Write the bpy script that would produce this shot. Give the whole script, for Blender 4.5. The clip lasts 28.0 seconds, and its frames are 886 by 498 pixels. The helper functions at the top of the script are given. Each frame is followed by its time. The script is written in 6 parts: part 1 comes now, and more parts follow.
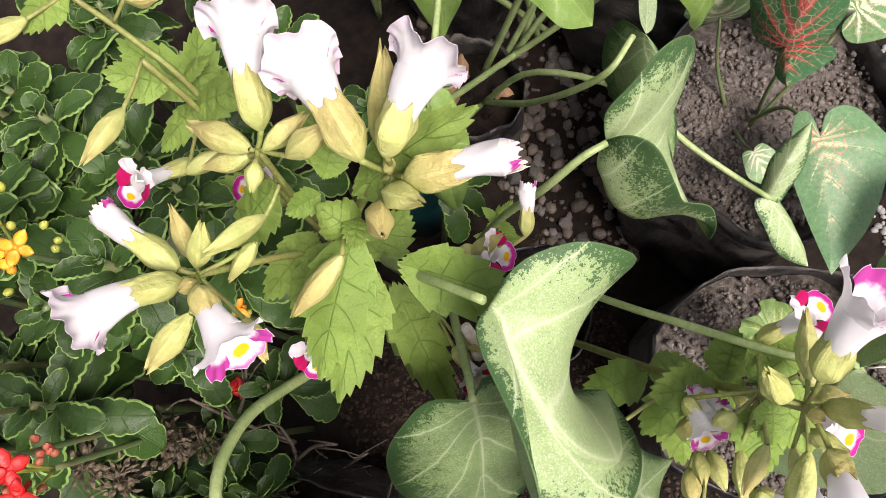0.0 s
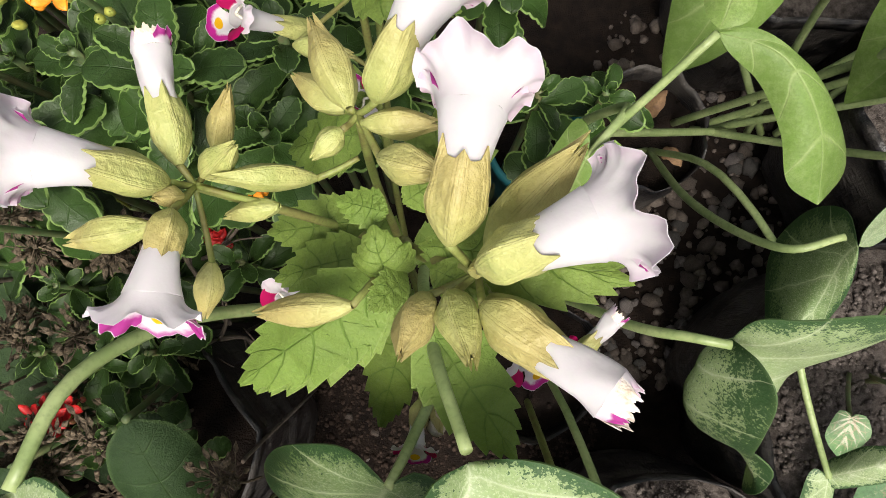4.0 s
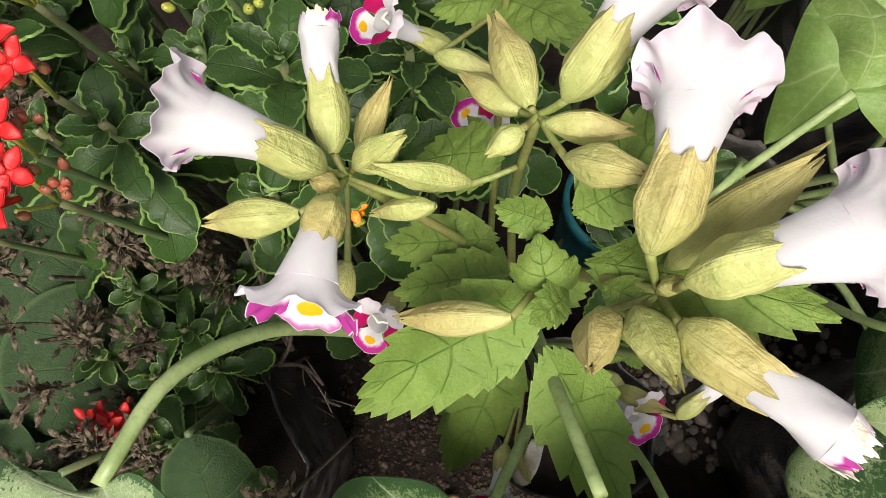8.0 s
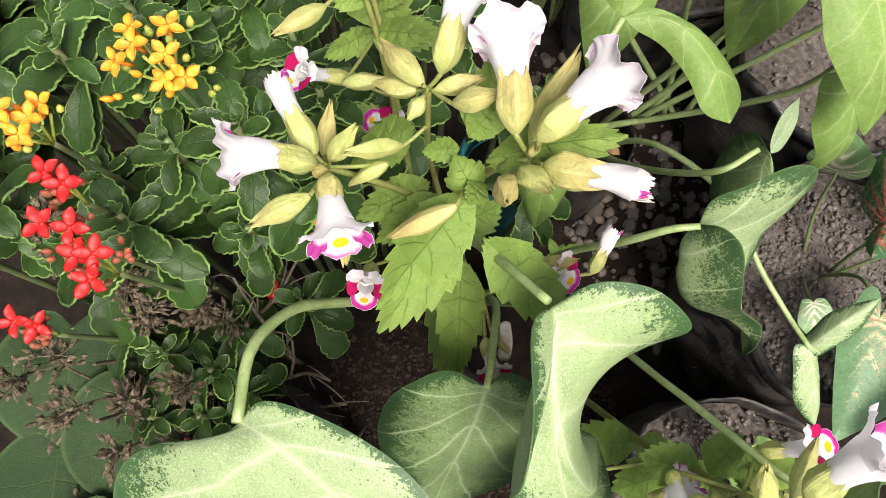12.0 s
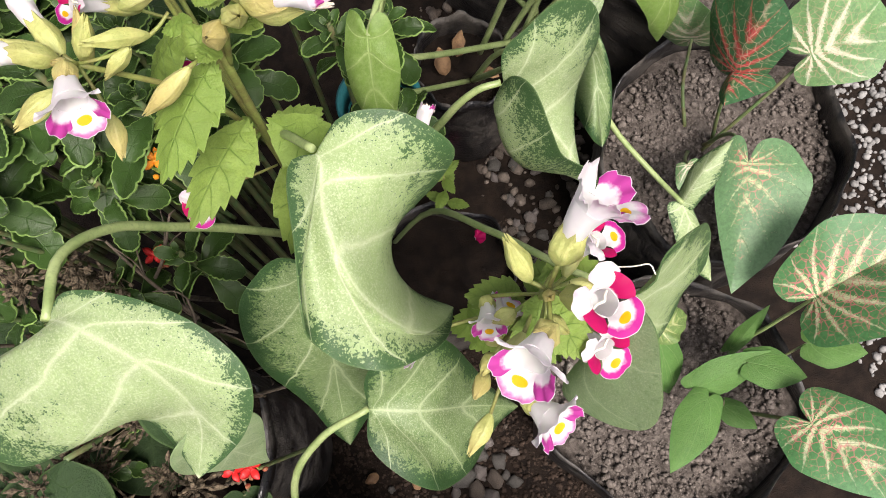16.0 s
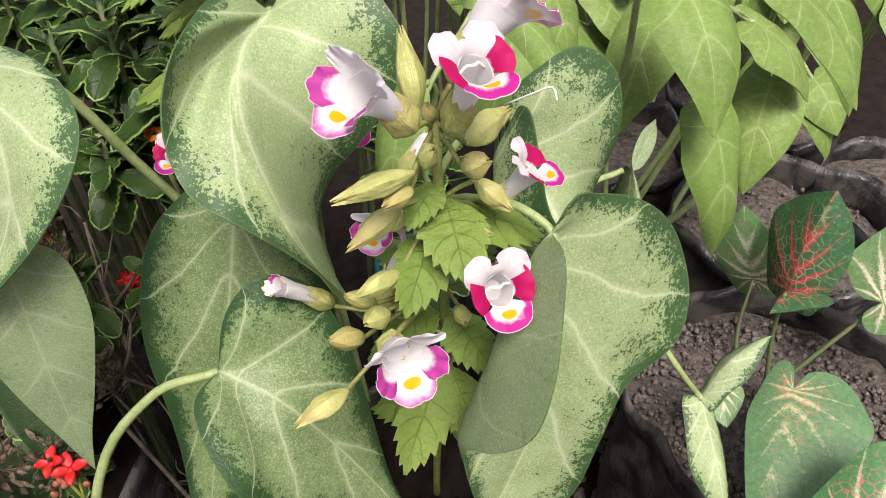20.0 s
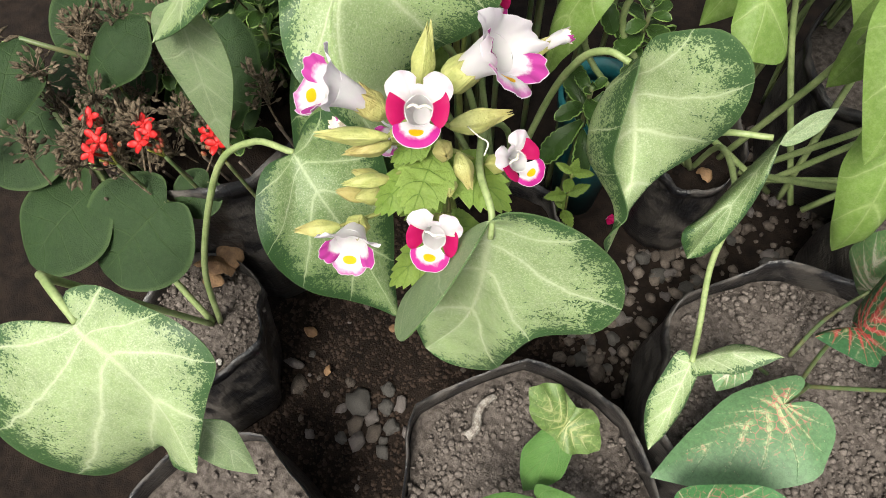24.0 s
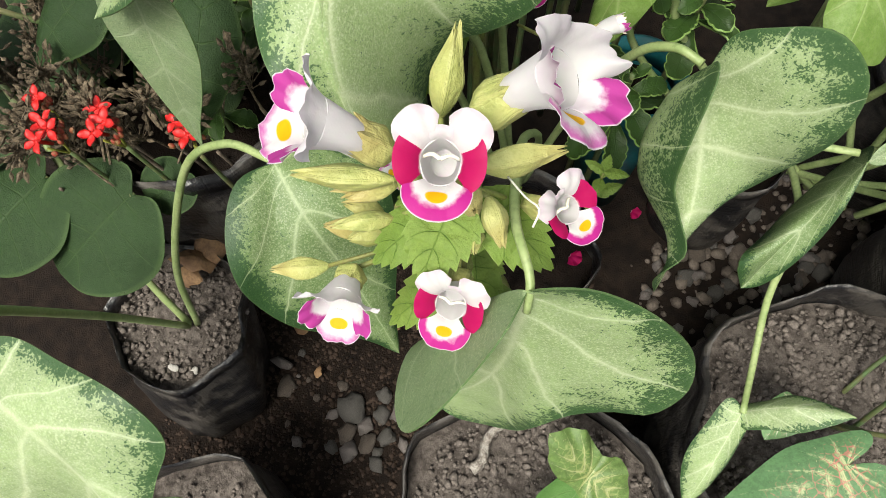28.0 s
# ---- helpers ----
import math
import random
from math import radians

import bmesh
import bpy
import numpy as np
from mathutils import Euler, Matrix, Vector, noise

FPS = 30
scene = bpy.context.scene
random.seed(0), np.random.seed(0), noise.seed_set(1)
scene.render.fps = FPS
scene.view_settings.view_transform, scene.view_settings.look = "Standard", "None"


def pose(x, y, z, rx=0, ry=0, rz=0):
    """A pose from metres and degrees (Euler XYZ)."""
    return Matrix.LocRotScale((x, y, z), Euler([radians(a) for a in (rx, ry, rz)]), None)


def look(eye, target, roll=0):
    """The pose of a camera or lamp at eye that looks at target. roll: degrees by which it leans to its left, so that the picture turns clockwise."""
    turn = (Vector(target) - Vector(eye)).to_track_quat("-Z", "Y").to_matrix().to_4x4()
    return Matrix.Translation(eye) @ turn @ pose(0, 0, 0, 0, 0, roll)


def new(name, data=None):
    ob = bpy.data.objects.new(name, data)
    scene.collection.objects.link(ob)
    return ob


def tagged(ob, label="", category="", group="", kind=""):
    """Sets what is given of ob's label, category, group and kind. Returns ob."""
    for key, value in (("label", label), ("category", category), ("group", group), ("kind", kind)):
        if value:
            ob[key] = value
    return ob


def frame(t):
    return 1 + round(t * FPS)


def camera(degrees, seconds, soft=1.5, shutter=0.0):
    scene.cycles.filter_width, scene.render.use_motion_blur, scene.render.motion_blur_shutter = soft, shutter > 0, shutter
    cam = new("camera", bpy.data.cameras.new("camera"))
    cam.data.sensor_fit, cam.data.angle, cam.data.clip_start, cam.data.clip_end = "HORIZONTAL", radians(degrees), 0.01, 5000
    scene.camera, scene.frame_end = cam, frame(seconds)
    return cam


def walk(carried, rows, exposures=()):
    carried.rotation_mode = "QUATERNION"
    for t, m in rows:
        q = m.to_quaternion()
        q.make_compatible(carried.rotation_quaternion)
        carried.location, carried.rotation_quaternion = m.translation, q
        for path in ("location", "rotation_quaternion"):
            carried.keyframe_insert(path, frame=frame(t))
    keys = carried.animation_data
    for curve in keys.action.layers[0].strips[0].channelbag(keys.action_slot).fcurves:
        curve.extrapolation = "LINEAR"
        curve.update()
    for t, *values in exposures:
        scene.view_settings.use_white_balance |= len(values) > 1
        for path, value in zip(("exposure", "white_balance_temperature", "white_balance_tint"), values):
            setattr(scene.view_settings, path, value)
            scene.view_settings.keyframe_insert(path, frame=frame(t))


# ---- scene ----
cam = camera(61.2, 28.0, soft=0.9)
PATH = [
    (0, (-0.05, 0.135, 0.812), (0.112, 0.553, -1.137), -15.5),
    (0.5, (-0.038, 0.152, 0.797), (0.123, 0.423, -1.178), -4.8),
    (1, (-0.03, 0.168, 0.78), (0.054, 0.328, -1.211), -7.2),
    (1.5, (-0.026, 0.176, 0.777), (-0.042, 0.299, -1.22), -40.4),
    (2, (-0.03, 0.184, 0.771), (-0.082, 0.295, -1.226), -52.8),
    (2.5, (-0.033, 0.192, 0.774), (-0.086, 0.387, -1.215), -37.5),
    (3, (-0.037, 0.195, 0.772), (-0.083, 0.421, -1.215), -25.1),
    (3.5, (-0.037, 0.192, 0.761), (-0.032, 0.445, -1.223), -2.1),
    (5.5, (-0.024, 0.226, 0.735), (-0.136, 0.47, -1.247), -11.2),
    (6, (-0.023, 0.222, 0.728), (-0.146, 0.495, -1.249), -10.0),
    (6.5, (-0.035, 0.218, 0.725), (-0.177, 0.489, -1.251), -13.8),
    (7, (-0.041, 0.218, 0.725), (-0.214, 0.492, -1.249), -18.3),
    (7.5, (-0.053, 0.204, 0.729), (-0.225, 0.532, -1.236), -13.8),
    (8, (-0.067, 0.183, 0.737), (-0.171, 0.59, -1.218), -3.9),
    (8.5, (-0.082, 0.183, 0.75), (-0.106, 0.637, -1.197), 4.2),
    (9, (-0.079, 0.187, 0.763), (-0.077, 0.64, -1.185), 4.7),
    (9.5, (-0.076, 0.19, 0.78), (-0.055, 0.653, -1.165), 4.7),
    (10, (-0.075, 0.174, 0.789), (-0.021, 0.649, -1.153), 6.5),
    (10.5, (-0.077, 0.164, 0.801), (-0.019, 0.643, -1.14), 4.8),
    (11, (-0.08, 0.155, 0.812), (0.006, 0.629, -1.13), 5.0),
    (11.5, (-0.084, 0.138, 0.824), (0.021, 0.615, -1.116), 4.4),
    (13.5, (-0.062, 0.108, 0.85), (0.094, 0.622, -1.077), -2.9),
    (14, (-0.055, 0.114, 0.851), (0.121, 0.621, -1.075), -3.5),
    (14.5, (-0.048, 0.108, 0.846), (0.131, 0.599, -1.085), -6.9),
    (15, (-0.036, 0.1, 0.847), (0.149, 0.54, -1.096), -8.3),
    (15.5, (-0.011, 0.068, 0.845), (0.18, 0.559, -1.085), -9.7),
    (16, (-0.008, 0.027, 0.83), (0.094, 0.557, -1.096), -11.6),
    (16.5, (0.008, -0.017, 0.819), (0.028, 0.591, -1.087), -7.8),
    (17, (0.017, -0.051, 0.798), (0.045, 0.648, -1.076), 0.4),
    (17.5, (0.025, -0.074, 0.765), (0.061, 0.759, -1.053), 4.7),
    (18, (0.029, -0.091, 0.728), (0.022, 0.911, -1.004), 1.6),
    (18.5, (0.024, -0.112, 0.701), (-0.045, 1.016, -0.949), 0.4),
    (19, (0.038, -0.118, 0.689), (-0.058, 1.117, -0.881), -2.5),
    (19.5, (0.036, -0.126, 0.673), (-0.026, 1.236, -0.791), -2.1),
    (20, (0.036, -0.124, 0.681), (0.065, 1.321, -0.702), -1.4),
    (20.5, (0.038, -0.114, 0.699), (0.069, 1.258, -0.756), -3.6),
    (21, (0.041, -0.108, 0.727), (-0.009, 1.15, -0.827), -5.3),
    (21.5, (0.065, -0.105, 0.758), (-0.174, 0.976, -0.907), -7.7),
    (23.5, (0.141, -0.071, 0.8), (-0.298, 0.634, -1.019), -0.9),
    (24, (0.142, -0.052, 0.79), (-0.341, 0.564, -1.05), -4.3),
    (24.5, (0.143, -0.027, 0.771), (-0.359, 0.564, -1.073), -4.0),
    (25, (0.14, -0.014, 0.753), (-0.433, 0.579, -1.069), -5.8),
    (25.5, (0.127, -0.016, 0.734), (-0.447, 0.569, -1.09), -5.3),
    (26, (0.114, -0.008, 0.718), (-0.383, 0.601, -1.121), -0.4),
    (26.5, (0.118, -0.005, 0.711), (-0.377, 0.62, -1.123), -0.7),
    (27, (0.115, -0.002, 0.711), (-0.372, 0.615, -1.129), -0.8),
    (27.5, (0.107, 0.0, 0.716), (-0.358, 0.553, -1.149), -4.4),
    (28, (0.097, -0.002, 0.73), (-0.32, 0.521, -1.154), -2.9),
]
walk(cam, [(t, look(eye, target, roll)) for t, eye, target, roll in PATH], [(0, 1.20, 6700, 17), (3, 0.95, 6700, 12), (6, 0.86, 6700, 11), (8, 0.92, 6700, 10), (9.5, 1.08, 6700, 10), (11.5, 1.22, 6700, 10),
    (14, 1.34, 6700, 15), (16, 1.10, 6700, 15), (19, 1.00, 6700, 16), (21, 0.88, 6700, 17), (24, 1.04, 6700, 7), (28, 0.94, 6700, 5)])

# ---- light ----
world = bpy.data.worlds.new("overcast_sky")
world.use_nodes = True
scene.world = world
scene.view_settings.use_white_balance = True
wn = world.node_tree
sky = wn.nodes.new("ShaderNodeTexSky")
sky.sky_type, sky.sun_disc = "NISHITA", False
sky.sun_elevation, sky.sun_rotation = radians(61), radians(171)
sky.air_density, sky.dust_density = 1.0, 4.0
cloud = wn.nodes.new("ShaderNodeHueSaturation")
cloud.inputs["Saturation"].default_value = 0.35
wn.links.new(sky.outputs["Color"], cloud.inputs["Color"])
wn.links.new(cloud.outputs["Color"], wn.nodes["Background"].inputs["Color"])
wn.nodes["Background"].inputs["Strength"].default_value = 0.085
sun = new("sun", bpy.data.lights.new("sun", "SUN"))
sun.data.energy, sun.data.angle, sun.data.color = 2.8, radians(24), (1.0, 0.965, 0.90)
sun.matrix_world = look((0.25, -1.20, 2.40), (0.05, 0.1, 0.0))


# ---- materials ----
def material(name):
    m = bpy.data.materials.new(name)
    m.use_nodes = True
    return m, m.node_tree, m.node_tree.nodes["Principled BSDF"]


def node(nt, kind, **values):
    n = nt.nodes.new(kind)
    for key, value in values.items():
        if key in n.inputs:
            n.inputs[key].default_value = value
    return n


def math_node(nt, op, a, b=0.0, c=None):
    n = nt.nodes.new("ShaderNodeMath")
    n.operation = op
    for i, v in enumerate((a, b) if c is None else (a, b, c)):
        if isinstance(v, (int, float)):
            n.inputs[i].default_value = v
        else:
            nt.links.new(v, n.inputs[i])
    return n.outputs[0]


def mix_node(nt, fac, a, b):
    n = nt.nodes.new("ShaderNodeMix")
    n.data_type = "RGBA"
    for sock, v in ((n.inputs[0], fac), (n.inputs[6], a), (n.inputs[7], b)):
        if isinstance(v, (int, float)):
            sock.default_value = v
        elif isinstance(v, tuple):
            sock.default_value = (*v, 1.0)
        else:
            nt.links.new(v, sock)
    return n.outputs[2]


def smooth(nt, x, lo, hi):
    n = nt.nodes.new("ShaderNodeMapRange")
    n.interpolation_type = "SMOOTHSTEP"
    nt.links.new(x, n.inputs[0])
    n.inputs[1].default_value, n.inputs[2].default_value = lo, hi
    return n.outputs[0]


def coords(nt):
    return nt.nodes.new("ShaderNodeTexCoord").outputs["Object"]


def noise_node(nt, scale, detail=3.0, rough=0.55, vec=None):
    n = node(nt, "ShaderNodeTexNoise", Scale=scale, Detail=detail, Roughness=rough)
    nt.links.new(vec if vec is not None else coords(nt), n.inputs["Vector"])
    return n.outputs["Fac"]


def bump(nt, bsdf, height, distance, strength=1.0):
    b = node(nt, "ShaderNodeBump", Strength=strength, Distance=distance)
    nt.links.new(height, b.inputs["Height"])
    nt.links.new(b.outputs[0], bsdf.inputs["Normal"])


def translucent(nt, bsdf, col, share, tint=(1.0, 1.0, 1.0)):
    """Lets part of the light pass through a thin leaf or petal."""
    tr = nt.nodes.new("ShaderNodeBsdfTranslucent")
    n = nt.nodes.new("ShaderNodeMix")
    n.data_type, n.blend_type = "RGBA", "MULTIPLY"
    n.inputs[0].default_value = 1.0
    nt.links.new(col, n.inputs[6])
    n.inputs[7].default_value = (*tint, 1.0)
    nt.links.new(n.outputs[2], tr.inputs["Color"])
    mx = nt.nodes.new("ShaderNodeMixShader")
    mx.inputs[0].default_value = share
    nt.links.new(bsdf.outputs[0], mx.inputs[1])
    nt.links.new(tr.outputs[0], mx.inputs[2])
    nt.links.new(mx.outputs[0], nt.nodes["Material Output"].inputs["Surface"])


def leaf_uv(nt):
    """a: 0 at the midrib, 1 at the margin; t: 0 at the base, 1 at the tip."""
    uv = nt.nodes.new("ShaderNodeUVMap")
    sep = nt.nodes.new("ShaderNodeSeparateXYZ")
    nt.links.new(uv.outputs[0], sep.inputs[0])
    a = math_node(nt, "ABSOLUTE", math_node(nt, "MULTIPLY_ADD", sep.outputs[0], 2.0, -1.0))
    return a, sep.outputs[1]


def vein_mask(nt, a, t, count, slope, width, mid, warp=0.0):
    """How near the surface is to a side vein and to the midrib: 1 on it, 0 away from it."""
    ph = math_node(nt, "SUBTRACT", math_node(nt, "MULTIPLY", t, count), math_node(nt, "MULTIPLY", a, slope))
    if warp:
        ph = math_node(nt, "ADD", ph, math_node(nt, "MULTIPLY", math_node(nt, "SUBTRACT", noise_node(nt, 45.0, 2.0), 0.5), warp))
    d = math_node(nt, "ABSOLUTE", math_node(nt, "SUBTRACT", math_node(nt, "FRACT", math_node(nt, "ADD", ph, 20.5)), 0.5))
    wd = math_node(nt, "MULTIPLY", math_node(nt, "SUBTRACT", 1.12, a), width)
    lat = math_node(nt, "SUBTRACT", 1.0, math_node(nt, "MINIMUM", math_node(nt, "DIVIDE", d, wd), 1.0))
    midm = math_node(nt, "SUBTRACT", 1.0, math_node(nt, "MINIMUM", math_node(nt, "DIVIDE", a, mid), 1.0))
    return lat, midm


def net_node(nt, scale):
    """Fine net of small veins: 1 on the net."""
    v = node(nt, "ShaderNodeTexVoronoi", Scale=scale)
    v.feature = "DISTANCE_TO_EDGE"
    nt.links.new(coords(nt), v.inputs["Vector"])
    return smooth(nt, v.outputs["Distance"], 0.09, 0.0)


def leaf_material(name, base, dark, vein, edge, count, slope, vein_width, mid, vein_mix, speckle, rough=0.42, relief=0.0012, edge_lo=0.9, young=None, warp=0.25, net=0.25, through_share=0.32):
    m, nt, b = material(name)
    a, t = leaf_uv(nt)
    lat, midm = vein_mask(nt, a, t, count, slope, vein_width, mid, warp)
    halo, midh = vein_mask(nt, a, t, count, slope, vein_width * 3.2, mid * 3.0, warp)
    n_big = noise_node(nt, 38.0, 3.0)
    n_fine = noise_node(nt, 900.0, 3.0, 0.65)
    n_mid = noise_node(nt, 260.0, 4.0, 0.7)
    mesh_net = net_node(nt, 240.0)
    col = mix_node(nt, smooth(nt, n_big, 0.3, 0.7), base, tuple(c * 0.74 for c in base))
    col = mix_node(nt, math_node(nt, "MULTIPLY", smooth(nt, n_mid, 0.40, 0.66), 0.20 if speckle > 0 else 0.25), col, vein)
    col = mix_node(nt, math_node(nt, "MULTIPLY", smooth(nt, n_fine, 0.46, 0.62), 0.30), col, tuple(c * 0.5 for c in base))
    rnd = nt.nodes.new("ShaderNodeObjectInfo").outputs["Random"]
    col = mix_node(nt, math_node(nt, "MULTIPLY", rnd, 0.35), col, young or dark)
    glow = math_node(nt, "MAXIMUM", smooth(nt, halo, 0.0, 1.0), smooth(nt, midh, 0.0, 1.0))
    col = mix_node(nt, math_node(nt, "MULTIPLY", glow, vein_mix * 0.38), col, vein)
    col = mix_node(nt, math_node(nt, "MULTIPLY", mesh_net, net), col, vein if speckle > 0 else dark)
    if speckle > 0:
        grain = noise_node(nt, 1150.0, 3.0, 0.65)
        worm = noise_node(nt, 520.0, 2.0, 0.5)
        patch = noise_node(nt, 90.0, 3.0, 0.6)
        wide = math_node(nt, "ADD", a, math_node(nt, "MULTIPLY", math_node(nt, "SUBTRACT", patch, 0.5), 0.55))
        col = mix_node(nt, math_node(nt, "MULTIPLY", smooth(nt, wide, 0.70, 1.02), 0.55), col, tuple(0.5 * c + 0.5 * q for c, q in zip(base, dark)))
        pale = math_node(nt, "MULTIPLY", smooth(nt, grain, 0.53, 0.58), 0.42)
        col = mix_node(nt, pale, col, vein)
        reach = math_node(nt, "MULTIPLY", math_node(nt, "POWER", a, 3.0), speckle)
        spot = math_node(nt, "ADD", reach, math_node(nt, "MULTIPLY", math_node(nt, "SUBTRACT", grain, 0.5), 2.4))
        spot = math_node(nt, "ADD", spot, math_node(nt, "MULTIPLY", math_node(nt, "SUBTRACT", worm, 0.5), 1.6))
        spot = math_node(nt, "ADD", spot, math_node(nt, "MULTIPLY", math_node(nt, "SUBTRACT", patch, 0.5), 1.5))
        spot = math_node(nt, "SUBTRACT", spot, math_node(nt, "MULTIPLY", glow, 0.25))
        col = mix_node(nt, math_node(nt, "MULTIPLY", smooth(nt, spot, 0.60, 0.66), 0.88), col, dark)
    both = math_node(nt, "MAXIMUM", smooth(nt, lat, 0.0, 1.0), smooth(nt, midm, 0.0, 1.0))
    both = math_node(nt, "MULTIPLY", both, math_node(nt, "MULTIPLY_ADD", n_mid, 1.3, 0.35))
    col = mix_node(nt, math_node(nt, "MULTIPLY", both, vein_mix), col, vein)
    col = mix_node(nt, smooth(nt, a, edge_lo, edge_lo + 0.07), col, edge)
    nt.links.new(col, b.inputs["Base Color"])
    b.inputs["Roughness"].default_value = rough
    b.inputs["Subsurface Weight"].default_value = 0.12
    b.inputs["Subsurface Radius"].default_value = (0.002, 0.003, 0.001)
    b.inputs["Specular IOR Level"].default_value = 0.42 if speckle > 0 else 0.22
    h = math_node(nt, "ADD", math_node(nt, "MULTIPLY", both, -0.22 if speckle > 0 else -0.5), math_node(nt, "MULTIPLY", n_fine, 0.8))
    if net > 0:
        h = math_node(nt, "ADD", h, math_node(nt, "MULTIPLY", mesh_net, -0.08))
    bump(nt, b, h, relief, 0.7)
    translucent(nt, b, col, through_share, (1.0, 1.0, 0.6))
    return m


def plain_material(name, c1, c2, scale, rough, relief=0.0005, sss=0.0, spec=0.4, fine=8.0):
    m, nt, b = material(name)
    n1 = noise_node(nt, scale, 4.0, 0.6)
    n2 = noise_node(nt, scale * fine, 3.0, 0.6)
    col = mix_node(nt, smooth(nt, n1, 0.3, 0.7), c1, c2)
    col = mix_node(nt, math_node(nt, "MULTIPLY", smooth(nt, n2, 0.45, 0.75), 0.4), col, tuple(0.55 * v for v in c2))
    nt.links.new(col, b.inputs["Base Color"])
    b.inputs["Roughness"].default_value = rough
    b.inputs["Specular IOR Level"].default_value = spec
    if sss:
        b.inputs["Subsurface Weight"].default_value = sss
        b.inputs["Subsurface Radius"].default_value = (0.003, 0.003, 0.002)
    bump(nt, b, math_node(nt, "ADD", n1, math_node(nt, "MULTIPLY", n2, 0.5)), relief, 0.8)
    return m


ARROW = leaf_material("arrowhead_leaf", (0.370, 0.485, 0.235), (0.024, 0.085, 0.024), (0.64, 0.70, 0.48), (0.30, 0.42, 0.17), 5.0, 0.0, 0.075, 0.040, 0.50, 1.12, 0.40, 0.0006, young=(0.30, 0.43, 0.16), edge_lo=0.978, net=0.06)
# Heavier speckle; base also darkened to carry the shade on the lower leaves.
ARROW_DARK = leaf_material("arrowhead_leaf_speckled_shaded", (0.175, 0.265, 0.100), (0.018, 0.066, 0.018), (0.50, 0.57, 0.36), (0.24, 0.35, 0.14), 5.0, 0.0, 0.060, 0.035, 0.55, 1.40, 0.40, 0.0006, young=(0.16, 0.26, 0.09), edge_lo=0.978, net=0.06)
ARROW_BACK = leaf_material("arrowhead_leaf_back", (0.31, 0.42, 0.215), (0.16, 0.25, 0.11), (0.46, 0.53, 0.34), (0.30, 0.40, 0.20), 5.0, 0.0, 0.070, 0.05, 0.45, 0.35, 0.55, 0.0008, edge_lo=0.975, net=0.05)
ARROW_PLAIN = leaf_material("arrowhead_leaf_yellow_green", (0.225, 0.345, 0.085), (0.080, 0.160, 0.035), (0.44, 0.52, 0.24), (0.12, 0.21, 0.05), 4.0, 0.0, 0.070, 0.045, 0.34, 0.0, 0.36, 0.0006, young=(0.13, 0.25, 0.05), edge_lo=0.975, net=0.0)
TORENIA_LEAF = leaf_material("torenia_leaf", (0.265, 0.375, 0.082), (0.10, 0.19, 0.035), (0.10, 0.185, 0.032), (0.32, 0.41, 0.13), 6.0, 1.1, 0.060, 0.034, 0.52, 0.0, 0.42, 0.0010, 0.965, young=(0.16, 0.28, 0.05), warp=0.08, net=0.0)
KAL_LEAF = leaf_material("kalanchoe_leaf", (0.024, 0.049, 0.011), (0.010, 0.024, 0.007), (0.034, 0.075, 0.022), (0.170, 0.265, 0.075), 3.0, 0.5, 0.04, 0.05, 0.10, 0.0, 0.30, 0.0007, 0.915, young=(0.056, 0.122, 0.025), net=0.0, through_share=0.05)


